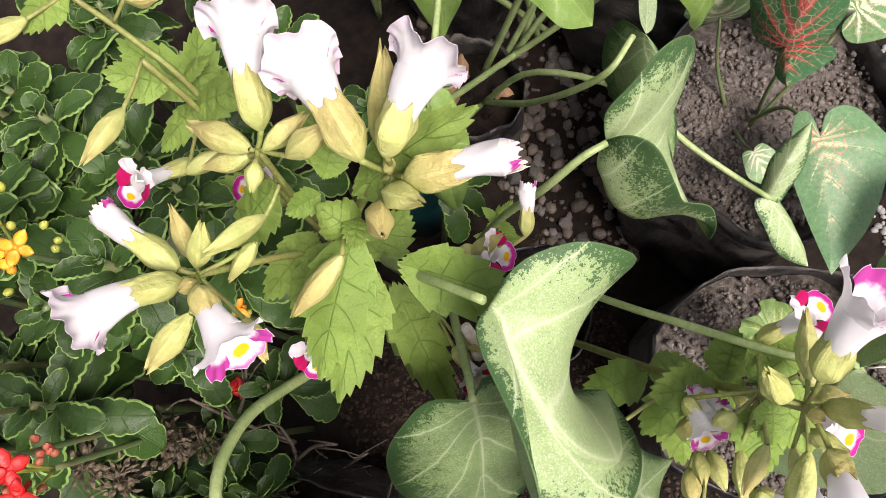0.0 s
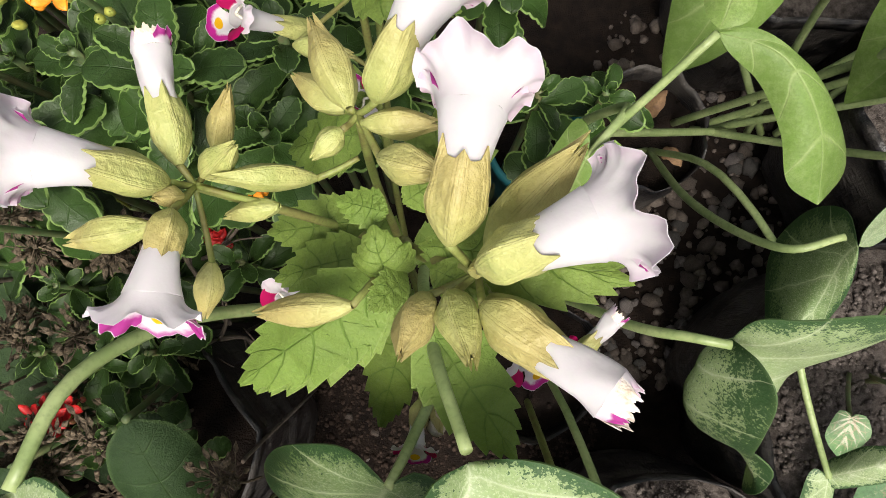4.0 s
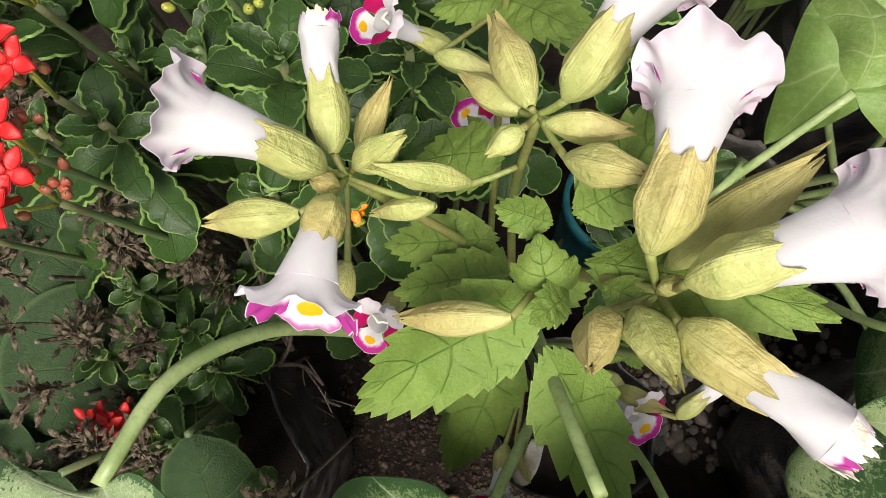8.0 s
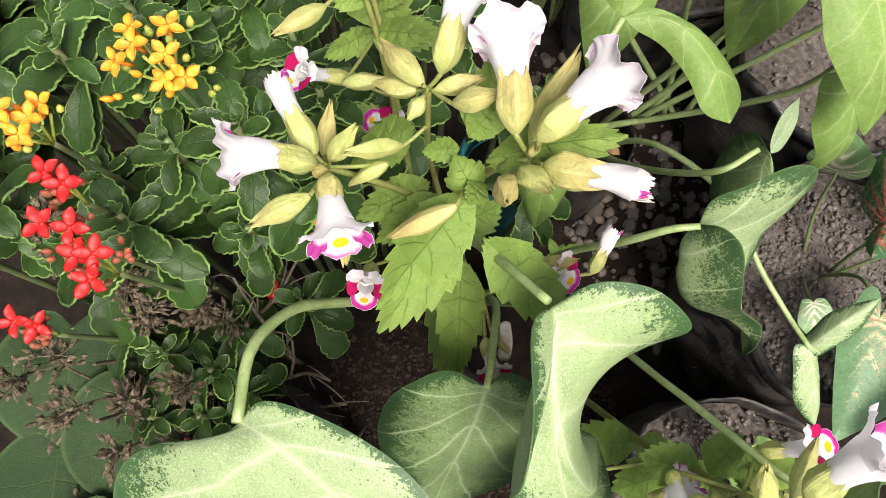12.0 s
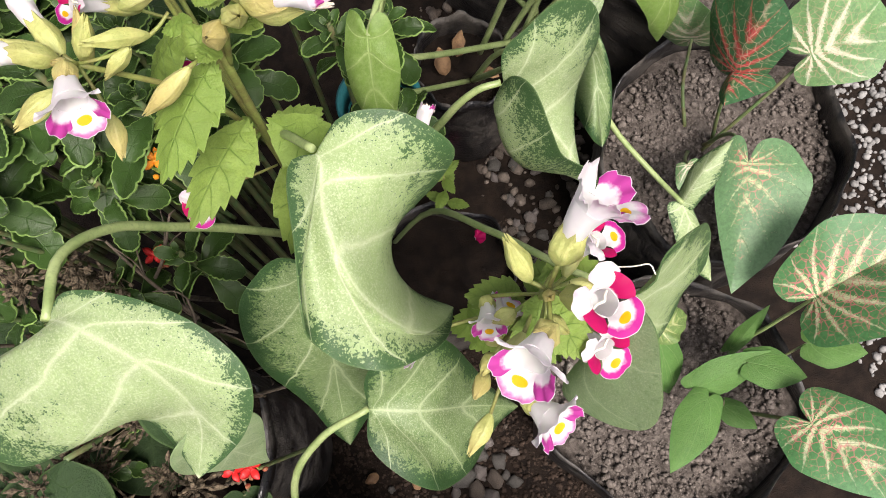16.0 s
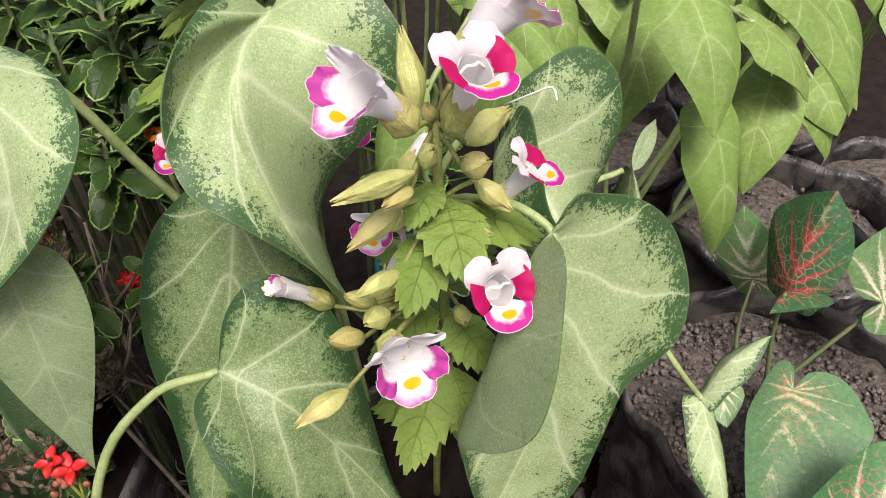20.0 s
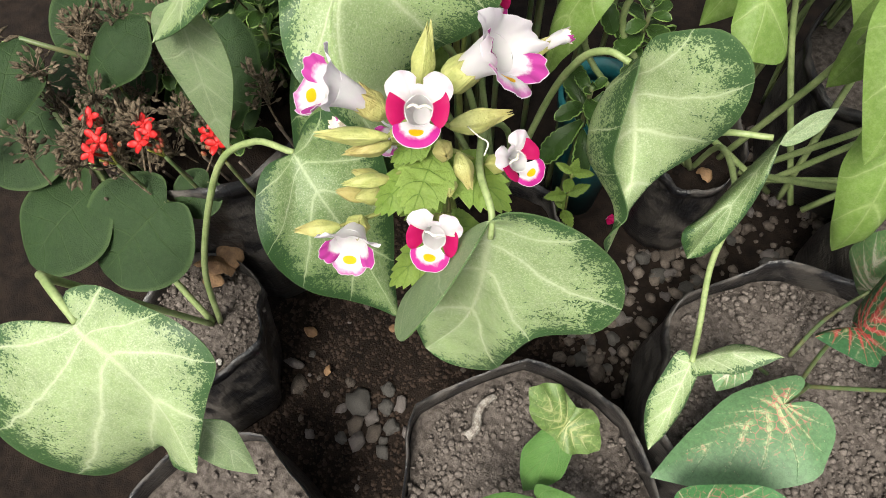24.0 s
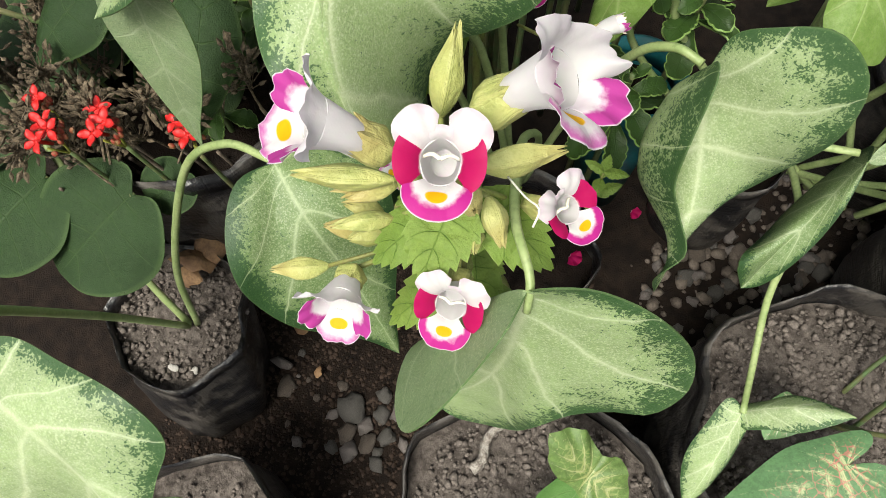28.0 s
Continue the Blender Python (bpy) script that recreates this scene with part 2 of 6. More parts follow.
def caladium_material(name, green, field, vein, net, count, reach, width, net_share, net_scale=190.0, fleck_col=None):
    """Green towards the margin; round the stalk a paler field, radiating veins and a fine coloured net that break up outwards."""
    m, nt, b = material(name)
    a, t = leaf_uv(nt)
    n_big, n_mid, n_fine = noise_node(nt, 60.0, 3.0), noise_node(nt, 300.0, 4.0, 0.75), noise_node(nt, 900.0, 3.0)
    d = math_node(nt, "SQRT", math_node(nt, "ADD", math_node(nt, "POWER", a, 2.0), math_node(nt, "POWER", math_node(nt, "MULTIPLY", t, 0.8), 2.0)))
    d = math_node(nt, "ADD", d, math_node(nt, "MULTIPLY", math_node(nt, "SUBTRACT", n_big, 0.5), 0.5))
    rough_d = math_node(nt, "ADD", d, math_node(nt, "MULTIPLY", math_node(nt, "SUBTRACT", n_mid, 0.5), 1.6))
    lat, midm = vein_mask(nt, a, t, count, 0.0, width, 0.05, 0.4)
    col = mix_node(nt, smooth(nt, n_mid, 0.35, 0.7), green, tuple(0.68 * c for c in green))
    near = smooth(nt, rough_d, reach, reach * 0.45)
    broad, _ = vein_mask(nt, a, t, count, 0.0, 0.50, 0.05, 0.6)
    blotch = math_node(nt, "MULTIPLY", near, smooth(nt, math_node(nt, "ADD", broad, math_node(nt, "MULTIPLY", math_node(nt, "SUBTRACT", n_mid, 0.5), 3.2)), 0.36, 0.50))
    col = mix_node(nt, math_node(nt, "MULTIPLY", blotch, 0.85), col, field)
    streak = math_node(nt, "MULTIPLY", smooth(nt, lat, 0.1, 0.8), smooth(nt, rough_d, reach * 1.35, reach * 0.7))
    col = mix_node(nt, math_node(nt, "MULTIPLY", streak, 0.55), col, vein)
    web = math_node(nt, "MULTIPLY", net_node(nt, net_scale), smooth(nt, rough_d, reach * 1.15, reach * 0.5))
    col = mix_node(nt, math_node(nt, "MULTIPLY", web, net_share), col, net)
    fleck = math_node(nt, "MULTIPLY", smooth(nt, n_mid, 0.66, 0.70), 0.60)
    col = mix_node(nt, fleck, col, fleck_col or vein)
    lat2, _ = vein_mask(nt, a, t, count, 0.0, 0.030, 0.05, 0.4)
    thin = math_node(nt, "MULTIPLY", math_node(nt, "MAXIMUM", lat2, math_node(nt, "MULTIPLY", midm, 0.5)), smooth(nt, d, 1.2, 0.5))
    col = mix_node(nt, math_node(nt, "MULTIPLY", thin, 0.45), col, green if fleck_col is None else net)
    nt.links.new(col, b.inputs["Base Color"])
    b.inputs["Roughness"].default_value = 0.5
    b.inputs["Subsurface Weight"].default_value = 0.1
    b.inputs["Subsurface Radius"].default_value = (0.002, 0.003, 0.001)
    bump(nt, b, math_node(nt, "ADD", math_node(nt, "MULTIPLY", lat2, -0.7), math_node(nt, "MULTIPLY", n_fine, 0.3)), 0.0008, 0.6)
    translucent(nt, b, col, 0.2)
    return m


CAL_PINK = caladium_material("caladium_leaf_dull", (0.125, 0.250, 0.110), (0.50, 0.52, 0.28), (0.60, 0.60, 0.36), (0.58, 0.16, 0.16), 8.0, 0.70, 0.16, 0.80)
CAL_GREEN = caladium_material("caladium_leaf_cream", (0.150, 0.290, 0.110), (0.66, 0.64, 0.48), (0.72, 0.68, 0.54), (0.60, 0.30, 0.26), 7.0, 1.05, 0.22, 0.40)
CAL_VEIN = caladium_material("caladium_leaf_veined", (0.070, 0.215, 0.07), (0.62, 0.62, 0.36), (0.68, 0.62, 0.44), (0.62, 0.12, 0.18), 8.0, 0.98, 0.20, 0.75)
CAL_RED = caladium_material("caladium_leaf_red", (0.050, 0.155, 0.060), (0.58, 0.045, 0.060), (0.62, 0.07, 0.09), (0.62, 0.45, 0.33), 7.0, 1.02, 0.20, 0.55, 150.0, fleck_col=(0.50, 0.56, 0.34))
CAL_YOUNG = caladium_material("caladium_seedling_leaf", (0.13, 0.21, 0.055), (0.34, 0.37, 0.14), (0.52, 0.50, 0.28), (0.40, 0.42, 0.18), 6.0, 0.95, 0.14, 0.5)
ROUND_LEAF = leaf_material("begonia_leaf", (0.040, 0.080, 0.027), (0.020, 0.045, 0.016), (0.085, 0.135, 0.055), (0.065, 0.11, 0.04), 5.0, 0.3, 0.05, 0.03, 0.30, 0.0, 0.42, 0.0016, net=0.10)
SPROUT_LEAF = leaf_material("seedling_leaf", (0.13, 0.27, 0.07), (0.07, 0.17, 0.04), (0.20, 0.33, 0.12), (0.10, 0.22, 0.06), 4.0, 0.6, 0.05, 0.03, 0.5, 0.0, 0.45, 0.001, net=0.1)
PETIOLE = plain_material("petiole_skin", (0.30, 0.36, 0.16), (0.20, 0.27, 0.10), 60, 0.42, 0.0003, 0.1)
PETIOLE_DARK = plain_material("petiole_skin_dark", (0.09, 0.16, 0.06), (0.14, 0.13, 0.06), 80, 0.45, 0.0003)
STEM = plain_material("torenia_stem_skin", (0.22, 0.27, 0.07), (0.17, 0.15, 0.05), 90, 0.5, 0.0003)


def calyx_material():
    """Dry papery calyx: yellow-green flanks, ochre ribs and tips, fine streaks along it."""
    m, nt, b = material("calyx_skin")
    rib, t = leaf_uv(nt)
    rnd = nt.nodes.new("ShaderNodeObjectInfo").outputs["Random"]
    n1, n2 = noise_node(nt, 150.0, 4.0, 0.65), noise_node(nt, 700.0, 3.0)
    col = mix_node(nt, smooth(nt, n1, 0.3, 0.72), (0.43, 0.43, 0.155), (0.29, 0.33, 0.10))
    ochre = math_node(nt, "ADD", math_node(nt, "MULTIPLY", t, 0.45), math_node(nt, "MULTIPLY", rnd, 0.55))
    col = mix_node(nt, math_node(nt, "MULTIPLY", smooth(nt, math_node(nt, "ADD", ochre, math_node(nt, "MULTIPLY", n1, 0.5)), 0.60, 1.2), 0.70), col, (0.38, 0.28, 0.11))
    streak = smooth(nt, math_node(nt, "ADD", math_node(nt, "SINE", math_node(nt, "MULTIPLY", rib, 15.0)), math_node(nt, "MULTIPLY", n1, 1.4)), 0.7, 1.6)
    col = mix_node(nt, math_node(nt, "MULTIPLY", streak, 0.08), col, (0.20, 0.22, 0.055))
    col = mix_node(nt, math_node(nt, "MULTIPLY", smooth(nt, rib, 0.35, 0.0), 0.25), col, (0.46, 0.42, 0.18))
    nt.links.new(col, b.inputs["Base Color"])
    b.inputs["Roughness"].default_value = 0.55
    b.inputs["Subsurface Weight"].default_value = 0.15
    b.inputs["Subsurface Radius"].default_value = (0.002, 0.002, 0.001)
    bump(nt, b, math_node(nt, "ADD", math_node(nt, "ADD", n1, math_node(nt, "MULTIPLY", streak, -0.06)), math_node(nt, "MULTIPLY", n2, 0.4)), 0.0011, 0.9)
    return m


CALYX = calyx_material()
DRY = plain_material("dry_flower_head", (0.185, 0.140, 0.092), (0.034, 0.026, 0.015), 330, 0.85, 0.0008)
TWIG = plain_material("dry_twig_bark", (0.19, 0.15, 0.115), (0.085, 0.065, 0.050), 200, 0.85, 0.0005)
DEAD_LEAF = plain_material("dead_leaf", (0.30, 0.18, 0.09), (0.16, 0.09, 0.05), 70, 0.8, 0.001)
# Dark brown soil, its colour deepened to stand in for shade under plants.
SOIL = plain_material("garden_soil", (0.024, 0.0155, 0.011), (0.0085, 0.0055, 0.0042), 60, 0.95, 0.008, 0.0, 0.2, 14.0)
BAG_SOIL = plain_material("grey_potting_soil", (0.17, 0.145, 0.128), (0.060, 0.049, 0.043), 180, 0.95, 0.004, 0.0, 0.2, 9.0)
CRUMB = plain_material("soil_crumb", (0.060, 0.041, 0.031), (0.022, 0.014, 0.010), 120, 0.95, 0.001, 0.0, 0.2)
RED_STONE = plain_material("brownish_pebble", (0.165, 0.135, 0.112), (0.062, 0.047, 0.038), 60, 0.85, 0.0012)
STONE = plain_material("grey_pebble", (0.22, 0.195, 0.18), (0.12, 0.10, 0.095), 45, 0.8, 0.0012)
DARK_STONE = plain_material("dark_gravel", (0.13, 0.12, 0.11), (0.06, 0.055, 0.05), 60, 0.85, 0.001)
CLOD = plain_material("dry_soil_clod", (0.20, 0.170, 0.150), (0.075, 0.061, 0.053), 300, 0.95, 0.001)
PALE_STONE = plain_material("pale_gravel", (0.30, 0.29, 0.28), (0.16, 0.155, 0.15), 50, 0.85, 0.001)
WHITE_PLAIN = plain_material("white_style", (0.75, 0.74, 0.68), (0.66, 0.62, 0.5), 120, 0.5, 0.0002)
BARK = plain_material("pale_bark", (0.40, 0.37, 0.33), (0.15, 0.12, 0.10), 260, 0.9, 0.003, fine=4.0)
CHALK = plain_material("pale_chalk", (0.62, 0.60, 0.56), (0.45, 0.42, 0.38), 60, 0.85, 0.0008)
def polythene_material():
    """Thin black polythene, dusty in patches, with fine creases that run up and round the bag."""
    m, nt, b = material("black_polythene")
    dust = noise_node(nt, 34.0, 4.0, 0.65)
    tc = nt.nodes.new("ShaderNodeMapping")
    tc.inputs["Scale"].default_value = (1.0, 1.0, 0.28)
    nt.links.new(coords(nt), tc.inputs["Vector"])
    tall = noise_node(nt, 120.0, 4.0, 0.6, tc.outputs[0])
    flat = nt.nodes.new("ShaderNodeMapping")
    flat.inputs["Scale"].default_value = (0.3, 0.3, 1.6)
    nt.links.new(coords(nt), flat.inputs["Vector"])
    low = noise_node(nt, 90.0, 3.0, 0.6, flat.outputs[0])
    speck = noise_node(nt, 700.0, 2.0, 0.7)
    col = mix_node(nt, smooth(nt, dust, 0.40, 0.68), (0.010, 0.010, 0.012), (0.075, 0.066, 0.058))
    col = mix_node(nt, math_node(nt, "MULTIPLY", smooth(nt, speck, 0.60, 0.70), 0.5), col, (0.13, 0.11, 0.095))
    nt.links.new(col, b.inputs["Base Color"])
    rough = math_node(nt, "MULTIPLY_ADD", smooth(nt, dust, 0.40, 0.68), 0.35, 0.30)
    nt.links.new(rough, b.inputs["Roughness"])
    crease = math_node(nt, "ADD", math_node(nt, "ABSOLUTE", math_node(nt, "SUBTRACT", tall, 0.5)), math_node(nt, "MULTIPLY", math_node(nt, "ABSOLUTE", math_node(nt, "SUBTRACT", low, 0.5)), 0.8))
    bump(nt, b, crease, 0.0035, 0.7)
    return m


PLASTIC = polythene_material()
TEAL = plain_material("teal_plastic", (0.02, 0.17, 0.19), (0.015, 0.12, 0.14), 20, 0.4, 0.0006)
ORANGE = plain_material("orange_petal", (0.83, 0.34, 0.02), (0.80, 0.22, 0.02), 180, 0.5, 0.0003, 0.1)
RED = plain_material("red_petal", (0.56, 0.014, 0.014), (0.40, 0.010, 0.010), 180, 0.5, 0.0003, 0.1)
RED_BUD = plain_material("red_flower_bud", (0.36, 0.045, 0.040), (0.20, 0.12, 0.05), 320, 0.5, 0.0003)
YELLOW_GREEN = plain_material("flower_bud_green", (0.42, 0.40, 0.07), (0.25, 0.30, 0.06), 150, 0.5, 0.0003)


def petal_material(name, base, tip, lo, hi, rim=(0.78, 0.73, 0.77), spot=False):
    """Petal colour from its base to its rim, with fine streaks along it."""
    m, nt, b = material(name)
    uv = nt.nodes.new("ShaderNodeUVMap")
    sep = nt.nodes.new("ShaderNodeSeparateXYZ")
    nt.links.new(uv.outputs[0], sep.inputs[0])
    u, v = sep.outputs[0], sep.outputs[1]
    streak = noise_node(nt, 420.0, 3.0)
    vv = math_node(nt, "ADD", v, math_node(nt, "MULTIPLY", math_node(nt, "SUBTRACT", streak, 0.5), 0.35))
    col = mix_node(nt, smooth(nt, vv, lo, hi), base, tip)
    col = mix_node(nt, math_node(nt, "MULTIPLY", smooth(nt, noise_node(nt, 130.0, 2.0), 0.45, 0.75), 0.18), col, tuple(0.8 * c for c in tip))
    col = mix_node(nt, smooth(nt, v, 0.955, 0.99), col, rim)
    if spot:
        du = math_node(nt, "MULTIPLY", math_node(nt, "SUBTRACT", u, 0.5), 2.0)
        dv = math_node(nt, "MULTIPLY", math_node(nt, "SUBTRACT", v, 0.40), 2.6)
        d = math_node(nt, "SQRT", math_node(nt, "ADD", math_node(nt, "POWER", du, 2.0), math_node(nt, "POWER", dv, 2.0)))
        col = mix_node(nt, smooth(nt, d, 0.46, 0.38), col, (0.92, 0.54, 0.01))
    nt.links.new(col, b.inputs["Base Color"])
    b.inputs["Roughness"].default_value = 0.55
    b.inputs["Subsurface Weight"].default_value = 0.2
    b.inputs["Subsurface Radius"].default_value = (0.003, 0.002, 0.003)
    b.inputs["Specular IOR Level"].default_value = 0.25
    bump(nt, b, streak, 0.0004, 0.5)
    translucent(nt, b, col, 0.54)
    return m


WHITE_PETAL = petal_material("white_petal", (0.80, 0.78, 0.79), (0.79, 0.76, 0.79), 0.3, 0.9)
PINK_PETAL = petal_material("blush_petal", (0.80, 0.77, 0.79), (0.77, 0.62, 0.72), 0.35, 1.0)
BLUSH_PETAL = petal_material("blushed_white_petal", (0.80, 0.77, 0.785), (0.77, 0.66, 0.735), 0.55, 1.1)
WING_PETAL = petal_material("magenta_wing", (0.84, 0.76, 0.82), (0.55, 0.008, 0.135), -0.05, 0.12, rim=(0.56, 0.02, 0.16))
WING_PALE = petal_material("purple_wing", (0.88, 0.84, 0.88), (0.56, 0.07, 0.38), 0.36, 0.62)
LIP_PETAL = petal_material("spotted_lip", (0.87, 0.85, 0.86), (0.60, 0.03, 0.33), 0.52, 0.74, spot=True)
LIP_PALE = petal_material("pale_spotted_lip", (0.87, 0.85, 0.86), (0.66, 0.20, 0.52), 0.66, 0.98, spot=True)
WILTED = plain_material("wilted_petal", (0.82, 0.77, 0.72), (0.62, 0.48, 0.36), 160, 0.8, 0.0008)


# ---- mesh helpers ----
def add_mesh(name, verts, faces, mats, parent=None, uv=None, face_mat=None, label="", smooth_shade=True):
    me = bpy.data.meshes.new(name)
    me.from_pydata([tuple(map(float, v)) for v in verts], [], faces)
    for mt in mats:
        me.materials.append(mt)
    if face_mat is not None:
        me.polygons.foreach_set("material_index", face_mat)
    if smooth_shade:
        me.polygons.foreach_set("use_smooth", [True] * len(faces))
    if uv is not None:
        layer = me.uv_layers.new(name="UVMap")
        idx = np.empty(len(me.loops), dtype=np.int32)
        me.loops.foreach_get("vertex_index", idx)
        layer.data.foreach_set("uv", np.asarray(uv, dtype=np.float32)[idx].ravel())
        me.set_sharp_from_angle(angle=radians(62))
    me.update()
    ob = new(name, me)
    if parent is not None:
        attach(ob, parent)
    if label:
        tagged(ob, label)
    return ob


def world_of(ob):
    m = ob.matrix_parent_inverse @ ob.matrix_basis
    return world_of(ob.parent) @ m if ob.parent else ob.matrix_basis.copy()


def attach(ob, parent):
    ob.parent = parent
    ob.matrix_parent_inverse = world_of(parent).inverted()


def thing(name, place, label, category, group="", kind=""):
    ob = new(name)
    ob.empty_display_size = 0.01
    ob.matrix_basis = Matrix.Translation(place)
    return tagged(ob, label, category, group, kind)


def unit(v):
    v = np.asarray(v, float)
    return v / (np.linalg.norm(v) + 1e-12)


def sheet(grid, closed, thick, flip=False):
    """Two layers and a rim from a grid of points (rows x columns x 3). Returns vertices, faces and the layer of each face."""
    g = np.asarray(grid, float)
    nr, nc = g.shape[:2]
    du = np.gradient(g, axis=1)
    dv = np.gradient(g, axis=0)
    if closed:
        du = np.roll(g, -1, 1) - np.roll(g, 1, 1)
    n = np.cross(du, dv)
    n /= np.linalg.norm(n, axis=2, keepdims=True) + 1e-12
    if flip:
        n = -n
    verts = np.concatenate([(g + n * thick / 2).reshape(-1, 3), (g - n * thick / 2).reshape(-1, 3)])
    k, faces, layer = nr * nc, [], []
    for r in range(nr - 1):
        for c in range(nc if closed else nc - 1):
            q = [r * nc + c, r * nc + (c + 1) % nc, (r + 1) * nc + (c + 1) % nc, (r + 1) * nc + c]
            faces.append(q if not flip else q[::-1])
            layer.append(0)
            q2 = [i + k for i in q]
            faces.append(q2[::-1] if not flip else q2)
            layer.append(1)
    edge = []
    if not closed:
        edge += [(r * nc, (r + 1) * nc) for r in range(nr - 1)] + [((r + 1) * nc + nc - 1, r * nc + nc - 1) for r in range(nr - 1)]
    for r in (0, nr - 1):
        for c in range(nc if closed else nc - 1):
            edge.append((r * nc + (c + 1) % nc, r * nc + c) if r == 0 else (r * nc + c, r * nc + (c + 1) % nc))
    for i, j in edge:
        faces.append([i, j, j + k, i + k])
        layer.append(0)
    return verts, faces, layer


def spline(points, count):
    """Points evenly along a Catmull-Rom curve."""
    p = np.asarray(points, float)
    p = np.vstack([2 * p[0] - p[1], p, 2 * p[-1] - p[-2]])
    out = []
    for x in np.linspace(0, len(p) - 3 - 1e-9, count):
        i, f = int(x), x - int(x)
        a, b, c, d = p[i:i + 4]
        out.append(0.5 * (2 * b + (c - a) * f + (2 * a - 5 * b + 4 * c - d) * f * f + (3 * b - a - 3 * c + d) * f ** 3))
    return np.array(out)


def curve(points, count):
    """Points at even distances along a smooth curve through a few given ones."""
    p = np.asarray(points, float)
    p = np.vstack([2 * p[0] - p[1], p, 2 * p[-1] - p[-2]])
    out = []
    for i in range(len(p) - 3):
        q = p[i:i + 4]
        k = np.concatenate([[0], np.cumsum(np.maximum(np.linalg.norm(np.diff(q, axis=0), axis=1), 1e-6) ** 0.5)])
        for x in np.linspace(k[1], k[2], 24, endpoint=i == len(p) - 4):
            a = [q[j] + (q[j + 1] - q[j]) * (x - k[j]) / (k[j + 1] - k[j]) for j in range(3)]
            b = [a[j] + (a[j + 1] - a[j]) * (x - k[j]) / (k[j + 2] - k[j]) for j in range(2)]
            out.append(b[0] + (b[1] - b[0]) * (x - k[1]) / (k[2] - k[1]))
    out = np.array(out)
    for _ in range(10):
        out[1:-1] += 0.25 * (out[:-2] + out[2:] - 2 * out[1:-1])
    at = np.concatenate([[0], np.cumsum(np.linalg.norm(np.diff(out, axis=0), axis=1))])
    w = np.linspace(0, at[-1], count)
    return np.stack([np.interp(w, at, out[:, c]) for c in range(3)], 1)


def blade(parent, rib, left, right, mats=None, fan=3.6, cup=0.10, thick=0.0007, nt=48, na=10, soften=3, label="", name="leaf", curl_l=None, arch=0.30):
    """A leaf blade from its midrib (stalk to tip) and the two margins, seen from its upper face with the tip down."""
    m = curve(rib, 101)
    tang = np.gradient(m, axis=0)
    rows, uv = np.zeros((nt + 1, 2 * na + 1, 3)), np.zeros((nt + 1, 2 * na + 1, 2))
    for side, pts in ((-1, left), (1, right)):
        e = curve([rib[0], *pts, rib[-1]], nt + 1)
        for i in range(nt + 1):
            x = (i / nt) ** fan * 100
            f = min(int(x), 99)
            o = m[f] + (m[f + 1] - m[f]) * (x - f)
            d = unit(tang[f])
            r = e[i] - o
            ln = np.linalg.norm(r)
            up = np.cross(d, r) * side
            up = unit(up) if np.linalg.norm(up) > 1e-9 else np.zeros(3)
            c = o + 0.5 * r + d * arch * ln * (1 - i / nt) ** 0.7 + up * cup * ln
            if curl_l is not None and side < 0:
                c = c + np.asarray(curl_l) * math.sin(math.pi * min(i / nt / 0.85, 1.0)) ** 0.7
            for k in range(na + 1):
                a = k / na
                rows[i, na + side * k] = (1 - a) ** 2 * o + 2 * a * (1 - a) * c + a * a * e[i]
                uv[i, na + side * k] = (0.5 + 0.5 * side * a, i / nt)
    for _ in range(soften):
        s = rows[1:-1, 1:-1]
        rows[1:-1, 1:-1] = s + 0.2 * (rows[:-2, 1:-1] + rows[2:, 1:-1] + rows[1:-1, :-2] + rows[1:-1, 2:] - 4 * s)
    verts, faces, layer = sheet(rows, False, thick, flip=True)
    mats = mats or [ARROW, ARROW_BACK]
    return add_mesh(name, verts, faces, mats, parent, np.concatenate([uv.reshape(-1, 2)] * 2), [min(q, len(mats) - 1) for q in layer], label)


def tube(points, r0, r1, sides=8, steps=14, wobble=0.0):
    """Vertices and faces of a tapered round stalk along a curve."""
    p = spline(points, steps)
    tang = np.gradient(p, axis=0)
    ref = np.array([0.3, 0.9, 0.2]) if abs(unit(p[-1] - p[0])[2]) > 0.8 else np.array([0, 0, 1.0])
    verts, faces = [], []
    for i in range(steps):
        d = unit(tang[i])
        x = unit(np.cross(d, ref))
        y = np.cross(d, x)
        r = r0 + (r1 - r0) * i / (steps - 1)
        for k in range(sides):
            th = 2 * math.pi * k / sides
            rr = r * (1 + wobble * math.sin(3 * th + i))
            verts.append(p[i] + rr * (math.cos(th) * x + math.sin(th) * y))
    for i in range(steps - 1):
        for k in range(sides):
            faces.append([i * sides + k, i * sides + (k + 1) % sides, (i + 1) * sides + (k + 1) % sides, (i + 1) * sides + k])
    faces.append([(steps - 1) * sides + k for k in range(sides)])
    faces.append([k for k in range(sides)][::-1])
    return verts, faces


def stalk(name, points, r0, r1, mat, parent, sides=8, steps=14, label=""):
    v, f = tube(points, r0, r1, sides, steps)
    return add_mesh(name, v, f, [mat], parent, label=label)


